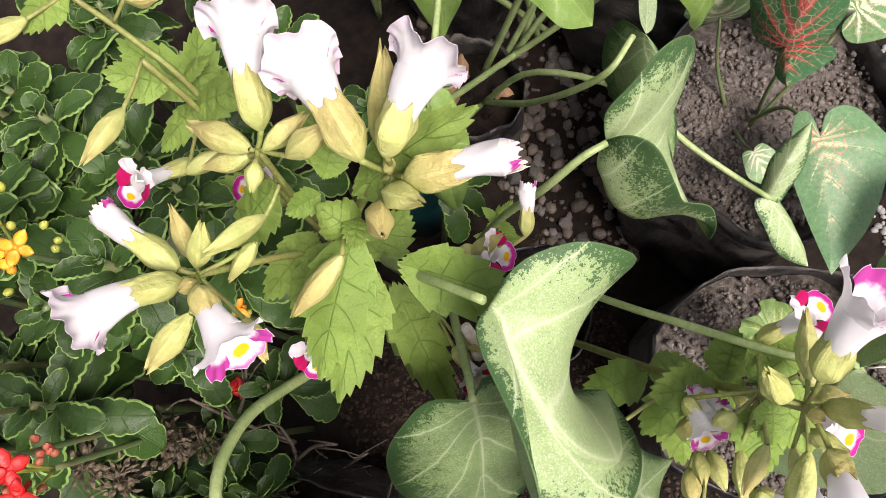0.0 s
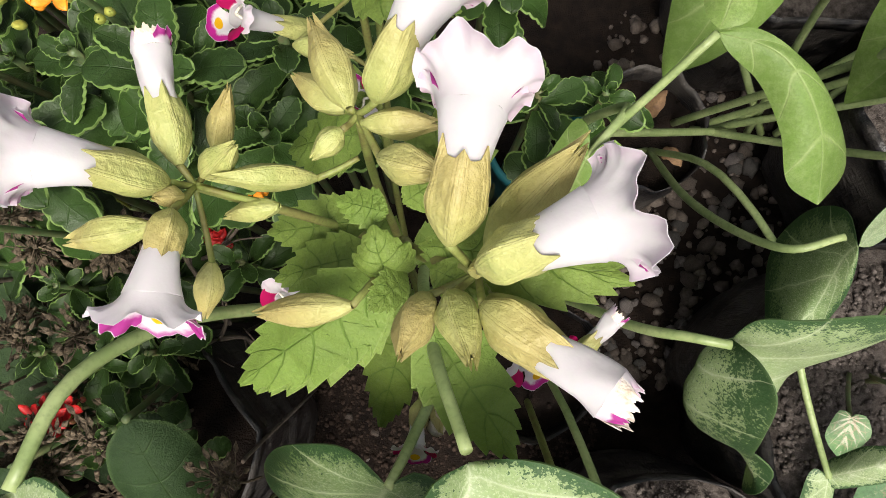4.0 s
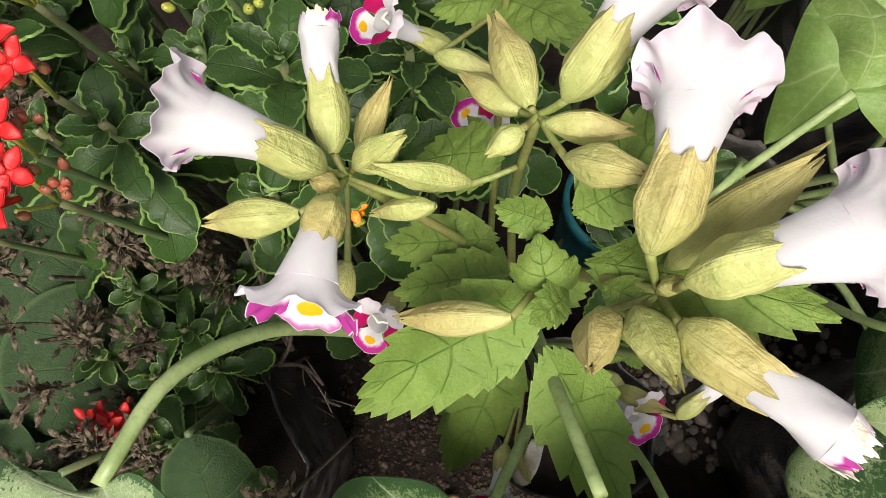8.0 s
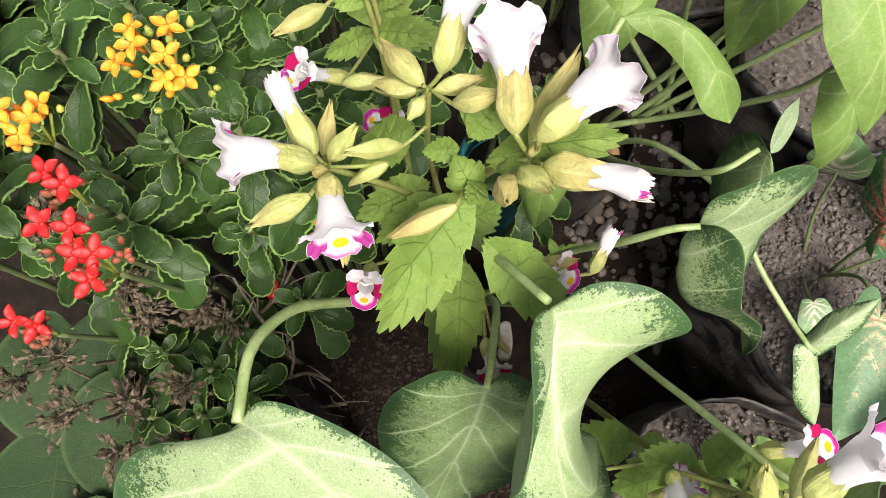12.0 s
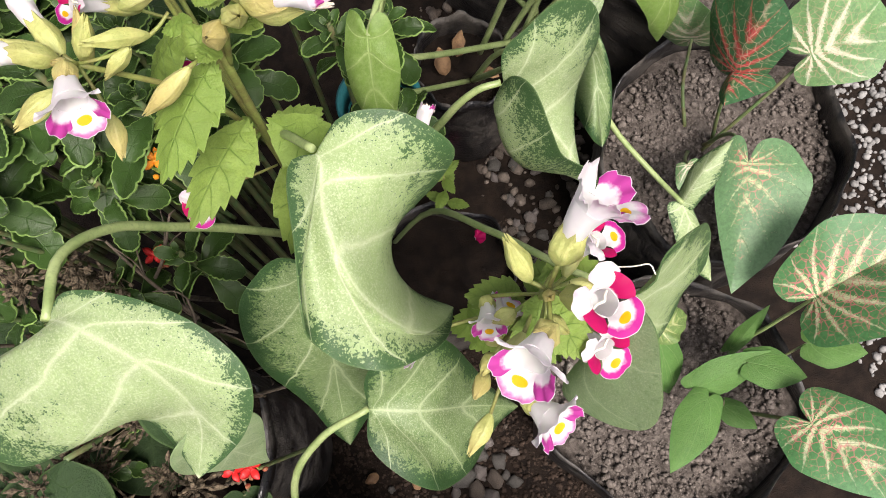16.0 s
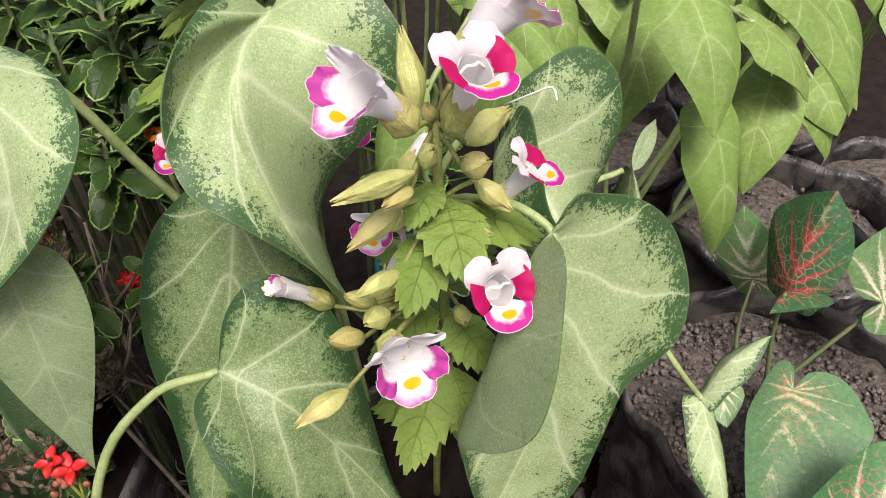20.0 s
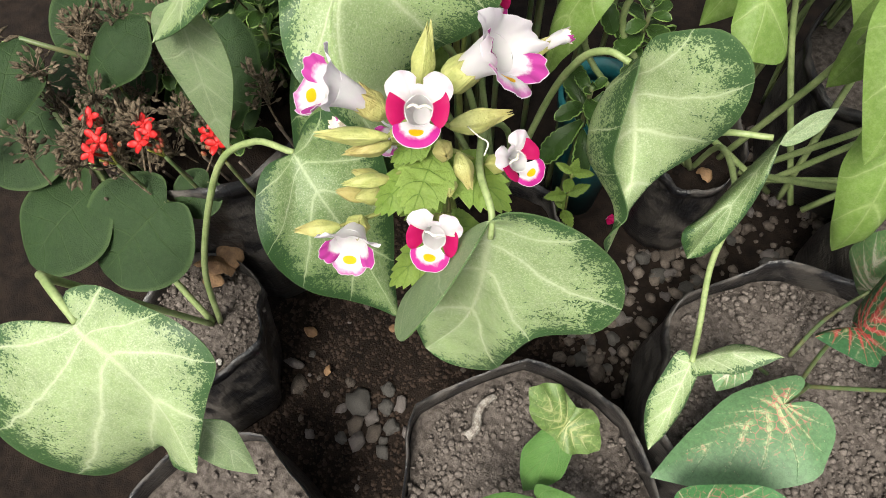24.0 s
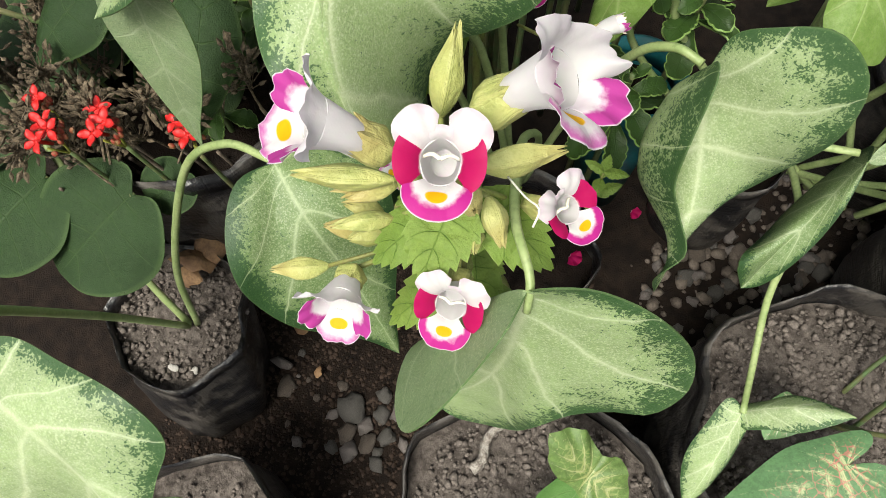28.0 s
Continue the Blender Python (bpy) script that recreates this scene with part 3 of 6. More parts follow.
def leaf_grid(B, T, L, R, lobe=0.0, sag=0.0, cup=0.0, mid_l=0.66, mid_r=0.66, wave=0.0, waves=3.0, teeth=0, tooth=0.0, quilt=0.0, veins=5, nt=26, na=7, twist=0.0, seed=0, fan=1.0, face=(0.06, -0.05, 0.95), round_teeth=False):
    """A leaf from its base, tip and widest points: rows along it, columns from its left margin over the midrib to its right one."""
    B, T, L, R = (np.asarray(q, float) for q in (B, T, L, R))
    ax = T - B
    ln = np.linalg.norm(ax)
    up = unit(np.cross(ax, L - R))
    if np.dot(up, np.asarray(face) - (B + T) / 2) < 0:
        up = -up

    def mid(s):
        c = min(max(s, 0.0), 1.0)
        base = B + ax * c + up * sag * ln * 4 * c * (1 - c)
        slope = ax + up * sag * ln * 4 * (1 - 2 * c)
        return base + slope * (s - c)

    rnd = random.Random(seed)
    ph = rnd.uniform(0, 6.28)
    rows = np.zeros((nt + 1, 2 * na + 1, 3))
    uv = np.zeros((nt + 1, 2 * na + 1, 2))
    for side, edge, wm in ((-1, L, mid_l), (1, R, mid_r)):
        s0 = min(max(float(np.dot(edge - B, ax) / ln ** 2), -0.1), 0.8)
        V = edge - mid(s0)
        if lobe > 0:
            s0 = max(s0, 0.06)
            rest = 1 - s0
            ctrl = [(0, 0), (-lobe * 0.72, 0.12), (-lobe, 0.36), (-lobe * 0.78, 0.64), ((s0 - lobe * 0.5) * 0.5, 0.88), (s0, 1.0), (s0 + rest * 0.34, 0.42 + 0.58 * wm), (s0 + rest * 0.66, wm * 0.74), (s0 + rest * 0.88, wm * 0.27), (1, 0)]
        else:
            ctrl = [(0, 0), (0.06, 0.34), (0.17, 0.76), (min(max(s0, 0.3), 0.55), 1.0), (0.66, wm * 1.12), (0.86, wm * 0.58), (1, 0)]
        out = curve([(s, w, 0) for s, w in ctrl], nt + 1)[:, :2] if lobe > 0 else spline(ctrl, nt + 1)
        for i in range(nt + 1):
            tau = i / nt
            s_e, w_e = out[i]
            w_e = max(w_e, 0.0)
            if teeth and 0 < i < nt:
                saw = abs(math.sin(math.pi * tau * teeth)) if round_teeth else (tau * teeth) % 1.0
                w_e *= 1 + tooth * (saw - 0.5)
                s_e += 0.25 * tooth * (saw - 0.5)
            for k in range(na + 1):
                a = k / na
                s_m = tau ** fan
                s, w = s_m + (s_e - s_m) * (a ** 1.35 if fan > 1 else a), w_e * a
                p = mid(s) + V * w
                vw = np.linalg.norm(V) * w_e
                p = p + up * (cup * vw * 4 * a * (1 - a) * 0.5)
                p = p + up * (wave * vw * a * a * math.sin(waves * 6.28 * tau + ph + side))
                if quilt:
                    p = p + up * quilt * vw * math.sin(math.pi * ((tau * veins) % 1.0)) * math.sin(math.pi * min(a * 1.1, 1))
                p = p + up * (twist * side * vw * a)
                col = na + side * k
                rows[i, col] = p
                uv[i, col] = (0.5 + 0.5 * side * a, tau)
    return rows, uv


def leaf(name, parent, mats, B, T, L, R, thick=0.0007, label="", **kw):
    rows, uv = leaf_grid(B, T, L, R, **kw)
    n = np.cross(rows[:-1, 1:] - rows[:-1, :-1], rows[1:, :-1] - rows[:-1, :-1]).sum((0, 1))
    aim = np.asarray(kw.get("face", (0.06, -0.05, 0.95))) - rows.mean((0, 1))
    verts, faces, layer = sheet(rows, False, thick, flip=np.dot(n, aim) < 0)
    uvs = np.concatenate([uv.reshape(-1, 2)] * 2)
    return add_mesh(name, verts, faces, mats, parent, uvs, [min(q, len(mats) - 1) for q in layer], label)


def side_leaf(B, T, width, roll=0.0, at=0.4):
    """Left and right widest points of a leaf of that width, rolled about its axis (degrees)."""
    B, T = np.asarray(B, float), np.asarray(T, float)
    ax = unit(T - B)
    across = unit(np.cross(ax, (0, 0, 1)) if abs(ax[2]) < 0.95 else np.cross(ax, (0, 1, 0)))
    nrm = np.cross(across, ax)
    v = (across * math.cos(radians(roll)) + nrm * math.sin(radians(roll))) * width / 2
    c = B + (T - B) * at
    return c - v, c + v


def frame_for(axis, up):
    z = unit(axis)
    y = unit(np.asarray(up, float) - np.dot(up, z) * z)
    x = np.cross(y, z)
    return np.stack([x, y, z], 1)


def lobe_grid(center, half, length, flare, mouth, z0, curl=0.0, ruffle=0.0, notch=0.0, nu=10, nv=8, spread=1.25, seed=0, waves=9.0):
    """A corolla lobe that starts on the mouth's ring and bends outwards by flare degrees."""
    rnd = random.Random(seed)
    ph = rnd.uniform(0, 6)
    g, uv = np.zeros((nv + 1, nu + 1, 3)), np.zeros((nv + 1, nu + 1, 2))
    for j in range(nu + 1):
        u = j / nu * 2 - 1
        th = radians(center + half * u)
        ln = length * (1 - 0.42 * abs(u) ** 2.6 - (0.11 * abs(math.sin(u * 4.2 + ph)) if nu >= 20 else 0.0) - notch * math.exp(-(u / 0.22) ** 2))
        r, z = mouth, z0
        for i in range(nv + 1):
            v = i / nv
            if i:
                ang = radians(min(flare * (0.35 + 1.0 * v) + curl * v * v * 90, 175))
                r += ln / nv * math.sin(ang)
                z += ln / nv * math.cos(ang)
            wide = radians(center + half * u * (1 + (spread - 1) * v))
            rf = ruffle * v * v * (math.sin(u * waves + ph) + (0.5 * math.sin(u * waves * 2.3 + 2 * ph) if nu >= 14 else 0.0)) * length
            g[i, j] = (r * math.cos(wide), r * math.sin(wide), z + rf)
            uv[i, j] = (j / nu, v)
    return g, uv


def place_grid(g, M, origin, s=1.0):
    return (np.asarray(g) * s) @ M.T + origin


def pod_grid(length, radius, ribs=5, wing=0.16, n=16, sides=40, tip=0.0, seed=0, open_r=None):
    """A swollen papery calyx with narrow winged ribs; closed with a ragged beak, or open round a corolla tube."""
    rnd = random.Random(seed)
    g, uv = [], []
    bend, flat, ph = rnd.uniform(-0.10, 0.10), rnd.uniform(0.78, 0.98), rnd.uniform(0, 6.28)
    fat = rnd.uniform(0.42, 0.54)
    reach = [rnd.uniform(0.0, 1.0) for _ in range(ribs)]
    end = 0.16 * radius if open_r is None else open_r
    for i in range(n + 1):
        t = i / n
        if t < fat:
            r = radius * (0.20 + 0.80 * math.sin(0.5 * math.pi * t / fat) ** 0.85)
        else:
            r = end + (radius - end) * math.cos(0.5 * math.pi * (t - fat) / (1 - fat)) ** (0.9 if open_r is None else 0.8)
        row, urow = [], []
        for k in range(sides):
            th = 2 * math.pi * k / sides
            rib = abs(math.cos(ribs * th / 2)) ** 9
            fade = math.sin(math.pi * min(t * 0.9 + 0.06, 1)) ** 0.7
            rr = r * (1 - 0.05 * fade + wing * fade * rib) * (1 + 0.06 * math.sin(2 * th + ph) + 0.030 * math.sin(11 * t + 3 * th + ph) + 0.016 * math.sin(23 * t - 7 * th))
            late = max(t - 0.78, 0.0) / 0.22
            pull = reach[int(ribs * th / 6.2832 + 0.5) % ribs]
            zz = length * (t + late * late * (0.13 * rib * (0.4 + pull) + tip * rib * pull) - (0.05 * late * (1 - rib) if open_r is not None else 0.0))
            rr *= 1 + 0.25 * late * rib * pull
            row.append((rr * math.cos(th) + bend * length * t * t, rr * flat * math.sin(th), zz))
            urow.append((0.5 + 0.5 * (1 - rib), t))
        g.append(row)
        uv.append(urow)
    return np.array(g), np.array(uv)


def pod(name, parent, base, tip, radius, seed=0, label="", mats=None, open_r=None):
    base, tip = np.asarray(base, float), np.asarray(tip, float)
    ln = np.linalg.norm(tip - base)
    g, uv = pod_grid(ln, radius, seed=seed, open_r=open_r)
    if open_r is not None:
        g[..., 0] -= np.linspace(0, 1, g.shape[0])[:, None] ** 2 * (g[-1, :, 0].mean())
    M = frame_for(tip - base, (math.sin(seed * 1.7), math.cos(seed * 1.7), 0.35))
    verts, faces, layer = sheet(place_grid(g, M, base), True, 0.0004)
    return add_mesh(name, verts, faces, mats or [CALYX], parent, np.concatenate([uv.reshape(-1, 2)] * 2), None, label)


def torenia_flower(parent, base, mouth, up=(0, 0, 1), size=1.0, style="open", calyx=0.55, seed=0, label="", nod=None):
    """Corolla tube that nods at its mouth, with calyx, hooded upper lip, two wings and a spotted lower lip."""
    base, mouth = np.asarray(base, float), np.asarray(mouth, float)
    full = np.linalg.norm(mouth - base)
    M = frame_for(mouth - base, up)
    rnd = random.Random(seed + 900)
    s = size
    share, r1, narrow, bent = {"trumpet": (0.76, 0.0060, 0.0034, 46), "wilted": (0.94, 0.0050, 0.0034, 10), "pale": (0.92, 0.0056, 0.0031, 16)}.get(style, (0.96, 0.0050, 0.0028, 0))
    nod = bent if nod is None else nod
    ex, ey = (0.92, 1.04) if style == "open" else (1.08, 0.94)
    ln, r1, narrow = full * share, r1 * s, narrow * s
    g, uv, centre = [], [], np.zeros(3)
    steps, sides = 14, 24
    start = 0.22
    centre[2] = ln * start
    for i in range(steps + 1):
        t = i / steps
        ang = radians(nod) * t ** 2
        d = np.array((0.0, -math.sin(ang), math.cos(ang)))
        y = np.array((0.0, math.cos(ang), math.sin(ang)))
        if i:
            centre = centre + d * ln * (1 - start) / steps
        r = narrow + (r1 - narrow) * (0.30 * t + 0.70 * t ** 2.4)
        row = []
        for k in range(sides):
            th = 2 * math.pi * k / sides
            rr = r * (1 + 0.035 * t * math.sin(5 * th + seed) + (0.08 * math.sin(3 * th + 9 * t + seed) if style == "wilted" else 0.0))
            row.append(centre + np.array((ex * rr * math.cos(th), 0, 0)) + y * ((0.94 + (ey - 0.94) * t * t) * rr * math.sin(th)))
        g.append(row)
        uv.append([(k / (sides - 1), 0.3 * t) for k in range(sides)])
    verts, faces, layer = sheet(place_grid(g, M, base), True, 0.0004)
    n_in = (steps + 1) * sides
    faces.append([(steps - 7) * sides + k + n_in for k in range(sides)])
    fl = add_mesh("flower", verts, faces, [WHITE_PETAL], parent, np.concatenate([np.array(uv).reshape(-1, 2)] * 2), None, label)
    c_m, s_m = math.cos(radians(nod)), math.sin(radians(nod))
    N = np.array(((1, 0, 0), (0, c_m, -s_m), (0, s_m, c_m)))

    def lobe(name, mats, roof=0.0, wide=1.0, squash=1.0, **kw):
        lg, luv = lobe_grid(mouth=r1, z0=0.0, **kw)
        v = luv[..., 1]
        if roof:
            lg[..., 1] = r1 * 0.9 + (1 - roof * v) * (lg[..., 1] - r1 * 0.9)
        lg[..., 0] *= ex * (1.0 + (wide / ex - 1.0) * v)
        lg[..., 1] *= ey + (squash - ey) * v
        lg = lg @ N.T + centre
        vv, f, lay = sheet(place_grid(lg, M, base), False, 0.00012, flip=True)
        add_mesh(name, vv, f, mats, fl, np.concatenate([luv.reshape(-1, 2)] * 2), [min(q, len(mats) - 1) for q in lay])

    if style == "wilted":
        for k in range(5):
            lobe("petal", [WING_PALE if k == 2 else WILTED if k % 2 else PINK_PETAL], center=72 * k + 20 + rnd.uniform(-14, 14), half=40, length=rnd.uniform(0.0034, 0.0062) * s, flare=rnd.uniform(-26, 34), curl=rnd.uniform(-0.3, 0.5), ruffle=0.16, nu=18, spread=1.1, seed=seed + k)
    elif style == "trumpet":
        lobe("upper_lip", [WHITE_PETAL, BLUSH_PETAL], center=90, half=94, length=rnd.uniform(0.0126, 0.0142) * s, flare=rnd.uniform(32, 40), curl=0.48, ruffle=0.11, notch=0.10, spread=0.98, nu=44, nv=12, waves=rnd.uniform(9, 13), seed=seed)
        for c in (-8, 188):
            lobe("wing", [WING_PALE, BLUSH_PETAL], center=c, half=30, length=0.0085 * s, flare=26, curl=0.45, ruffle=0.12, spread=1.15, nu=14, seed=seed + c)
        lobe("lower_lip", [LIP_PALE, BLUSH_PETAL], center=-90, half=50, length=0.0090 * s, flare=34, curl=0.3, ruffle=0.06, spread=1.1, nu=16, seed=seed + 5)
    elif style == "pale":
        lobe("upper_lip", [WHITE_PETAL, WHITE_PETAL], roof=0.55, wide=1.30, center=90, half=84, length=0.0098 * s, flare=34, curl=0.35, ruffle=0.10, notch=0.05, spread=1.05, nu=34, nv=10, waves=11, seed=seed)
        for c in (-22, 202):
            lobe("wing", [WING_PALE, BLUSH_PETAL], center=c, half=32, length=0.0098 * s, flare=34, curl=0.15, ruffle=0.07, spread=1.10, nu=14, seed=seed + c)
        lobe("lower_lip", [LIP_PALE, BLUSH_PETAL], center=-90, half=46, length=0.0104 * s, flare=48, curl=0.10, ruffle=0.05, spread=1.05, nu=16, seed=seed + 5)
    else:
        for c, ln2, hf, fl2 in ((50, 0.0104, 25, 62), (90, 0.0044, 26, 40), (130, 0.0104, 25, 62)):
            lobe("upper_lip", [BLUSH_PETAL, WHITE_PETAL], center=c, half=hf, length=ln2 * s, flare=fl2, curl=0.30, ruffle=0.07, spread=1.35, nu=13, seed=seed + c)
        for c in (3, 177):
            lobe("wing", [WING_PETAL, BLUSH_PETAL], center=c, half=34, length=0.0068 * s, flare=56, curl=0.05, ruffle=0.04, spread=1.05, nu=14, squash=1.40, seed=seed + c)
        lobe("lower_lip", [LIP_PETAL, BLUSH_PETAL], center=-90, half=44, length=0.0098 * s, flare=58, curl=0.12, ruffle=0.04, spread=1.25, nu=18, seed=seed + 5)
        for k in (-1, 1):
            q = [np.array((k * r1 * 0.85, 0.0010, ln * 0.93)), np.array((k * r1 * 0.4, 0.0018, ln)), np.array((0, 0.0008, ln * 1.03))]
            stalk("stamen", [base + M @ v for v in q], 0.0005, 0.0006, WHITE_PLAIN, fl, 5, 6)
    long_tube = style in ("trumpet", "wilted")
    pod("calyx", fl, base, base + (mouth - base) * (0.56 if long_tube else calyx), (0.0058 if long_tube else 0.0047) * size, seed=seed + 3, open_r=(narrow + (r1 - narrow) * 0.12) * 1.06)
    return fl


# ---- ground ----
def ground_height(x, y):
    return 0.006 * noise.noise((x * 9, y * 9, 0.3)) + 0.0035 * noise.noise((x * 31, y * 31, 1.3))


n = 150
xs = np.concatenate([[-40, -8, -3, -1.6], np.linspace(-0.95, 1.05, n), [1.6, 3, 8, 40]])
ys = np.concatenate([[-40, -8, -3, -1.2], np.linspace(-0.5, 1.5, n), [2.2, 4, 9, 40]])
verts = [(x, y, ground_height(x, y) if -0.9 < x < 1.0 and -0.45 < y < 1.4 else 0.0) for y in ys for x in xs]
w = len(xs)
faces = [[r * w + c, r * w + c + 1, (r + 1) * w + c + 1, (r + 1) * w + c] for r in range(len(ys) - 1) for c in range(w - 1)]
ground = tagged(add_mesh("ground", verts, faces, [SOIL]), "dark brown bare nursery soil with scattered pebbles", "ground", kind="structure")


def rock_mesh(seed, mat, sharp=0.25):
    rnd = random.Random(seed)
    bm = bmesh.new()
    bmesh.ops.create_icosphere(bm, subdivisions=2, radius=1.0)
    sx, sy, sz = rnd.uniform(0.8, 1.2), rnd.uniform(0.6, 1.0), rnd.uniform(0.45, 0.75)
    for v in bm.verts:
        d = noise.noise(v.co * 1.3 + Vector((seed * 3.1, 0, 0))) * sharp * 1.6 + noise.noise(v.co * 3.2 + Vector((0, seed, 0))) * sharp * 0.5
        v.co = Vector((v.co.x * sx, v.co.y * sy, v.co.z * sz)) * (1 + d)
    me = bpy.data.meshes.new("pebble")
    bm.to_mesh(me)
    bm.free()
    me.materials.append(mat)
    me.polygons.foreach_set("use_smooth", [True] * len(me.polygons))
    return me


ROCKS = [rock_mesh(k, (DARK_STONE, STONE, RED_STONE)[k % 3], 0.38) for k in range(9)]


def clod_shape(seed):
    bm = bmesh.new()
    bmesh.ops.create_icosphere(bm, subdivisions=1, radius=1.0)
    for v in bm.verts:
        v.co = Vector((v.co.x, v.co.y * 0.85, v.co.z * 0.7)) * (1 + 0.6 * noise.noise(v.co * 1.9 + Vector((seed * 2.3, 0, 0))))
    shape = (np.array([v.co[:] for v in bm.verts]), [[v.index for v in f.verts] for f in bm.faces])
    bm.free()
    return shape


CLOD_SRC = [clod_shape(k) for k in range(6)]


# ---- grow bags ----
def grow_bag(x, y, r, h, soil_z, label, squash=1.0, seed=0, mat=None, soil_mat=None, clods=60, fold=0.012, turn=0.0, lean=(0.0, 0.0)):
    """A black polythene bag with a crumpled rim, filled with soil."""
    rnd = random.Random(seed)
    bag = thing("grow_bag", (x, y, 0.0), label, "grow bag", "bags of potted plants")
    sides, rows = 56, []
    corners = [rnd.uniform(0, 6.28) for _ in range(4)]

    def radius(th, z):
        seg = 2 * math.pi / 7
        flat = math.cos(seg / 2) / math.cos((th + corners[2]) % seg - seg / 2)
        k = 0.35 + 0.68 * flat + 0.045 * math.cos(2 * th + corners[0]) + 0.03 * math.cos(5 * th + corners[1])
        k += 0.05 * noise.noise((math.cos(th) * 2.2, math.sin(th) * 2.2, z * 14 + seed)) + 0.02 * noise.noise((math.cos(th) * 9, math.sin(th) * 9, z * 30 + seed))
        return r * k

    prof = [(0.0, 0.86), (0.05, 0.93), (0.2, 0.97), (0.4, 1.0), (0.6, 1.0), (0.8, 0.99), (0.93, 0.99), (1.0, 0.99), (1.0 + fold / h, 1.0), (1.0, 1.012), (0.965, 1.016)]
    for zz, k in prof:
        row = []
        for i in range(sides):
            th = 2 * math.pi * i / sides + turn
            rr = radius(th, zz * h) * k
            lift = 0.016 * noise.noise((math.cos(th) * 2.6, math.sin(th) * 2.6, seed + 4.0)) if zz > 0.9 else 0.0
            row.append((x + rr * math.cos(th) + lean[0] * max(1 - zz, 0.0), y + rr * math.sin(th) * squash + lean[1] * max(1 - zz, 0.0), max(zz * h + lift, 0.001)))
        rows.append(row)
    v, f, lay = sheet(np.array(rows), True, 0.0006)
    add_mesh("bag_wall", v, f, [mat or PLASTIC], bag, label="crumpled black polythene")
    verts, faces = [(x, y, soil_z + 0.004)], []
    rings = 14
    for j in range(1, rings + 1):
        for i in range(sides):
            th = 2 * math.pi * i / sides + turn
            rr = radius(th, 0.93 * h) * 0.982 * j / rings
            px, py = x + rr * math.cos(th), y + rr * math.sin(th) * squash
            pz = soil_z + 0.007 * noise.noise((px * 26, py * 26, seed)) + 0.0035 * noise.noise((px * 90, py * 90, seed)) - 0.006 * (j / rings) ** 4
            verts.append((px, py, pz))
    for i in range(sides):
        faces.append([0, 1 + i, 1 + (i + 1) % sides])
    for j in range(rings - 1):
        for i in range(sides):
            a = 1 + j * sides
            faces.append([a + i, a + sides + i, a + sides + (i + 1) % sides, a + (i + 1) % sides])
    add_mesh("soil", verts, faces, [soil_mat or BAG_SOIL], bag, label="dry grey-brown potting soil")
    if clods:
        cv, cf = [], []
        src = CLOD_SRC
        for k in range(clods):
            th, rr = rnd.uniform(0, 6.28), r * 0.9 * math.sqrt(rnd.random())
            s = rnd.choice((0.0006, 0.0007, 0.0008, 0.0010, 0.0012, 0.0016, 0.0022, 0.0034)) * rnd.uniform(0.7, 1.3)
            vv, ff = rnd.choice(src)
            o = len(cv)
            px, py = x + rr * math.cos(th), y + rr * math.sin(th) * squash
            rot = np.array(Euler((rnd.random() * 6, rnd.random() * 6, rnd.random() * 6)).to_matrix())
            cv += list((vv * s) @ rot.T + (px, py, soil_z + 0.007 * noise.noise((px * 26, py * 26, seed)) + 0.0006))
            cf += [[i + o for i in q] for q in ff]
        tagged(add_mesh("clod", cv, cf, [soil_mat or CLOD], bag), "small dry soil crumbs", kind="stuff")
    return bag


grow_bag(0.155, 0.012, 0.106, 0.178, 0.165, "black polythene grow bag of grey soil with a caladium seedling", seed=3, clods=2600)
grow_bag(0.285, 0.190, 0.112, 0.215, 0.198, "wide black polythene grow bag of grey soil with caladiums", seed=5, clods=2600, squash=0.92)
grow_bag(-0.172, -0.010, 0.058, 0.145, 0.137, "narrow black grow bag holding an arrowhead plant", seed=8, clods=800, lean=(0.008, -0.028))
grow_bag(-0.035, -0.155, 0.085, 0.145, 0.130, "black polythene grow bag beneath a drooping arrowhead leaf", seed=9, clods=420)
# Bags with soil_mat=SOIL take the soil colour that has plant shade in it.
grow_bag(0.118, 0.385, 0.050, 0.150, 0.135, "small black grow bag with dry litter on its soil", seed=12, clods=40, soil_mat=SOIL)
grow_bag(0.375, 0.395, 0.105, 0.200, 0.180, "black polythene grow bag of pale soil behind the caladiums", seed=14, clods=500)
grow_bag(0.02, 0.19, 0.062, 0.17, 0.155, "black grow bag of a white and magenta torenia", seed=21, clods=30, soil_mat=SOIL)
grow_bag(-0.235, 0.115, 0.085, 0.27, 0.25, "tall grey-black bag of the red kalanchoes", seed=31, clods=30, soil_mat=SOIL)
grow_bag(0.52, 0.43, 0.10, 0.19, 0.175, "black polythene grow bag in the row behind", seed=33, clods=60)
grow_bag(0.24, 0.56, 0.09, 0.18, 0.165, "black polythene grow bag in the row behind", seed=35, clods=60)
grow_bag(0.43, 0.64, 0.10, 0.18, 0.165, "black polythene grow bag in the row behind", seed=36, clods=60)


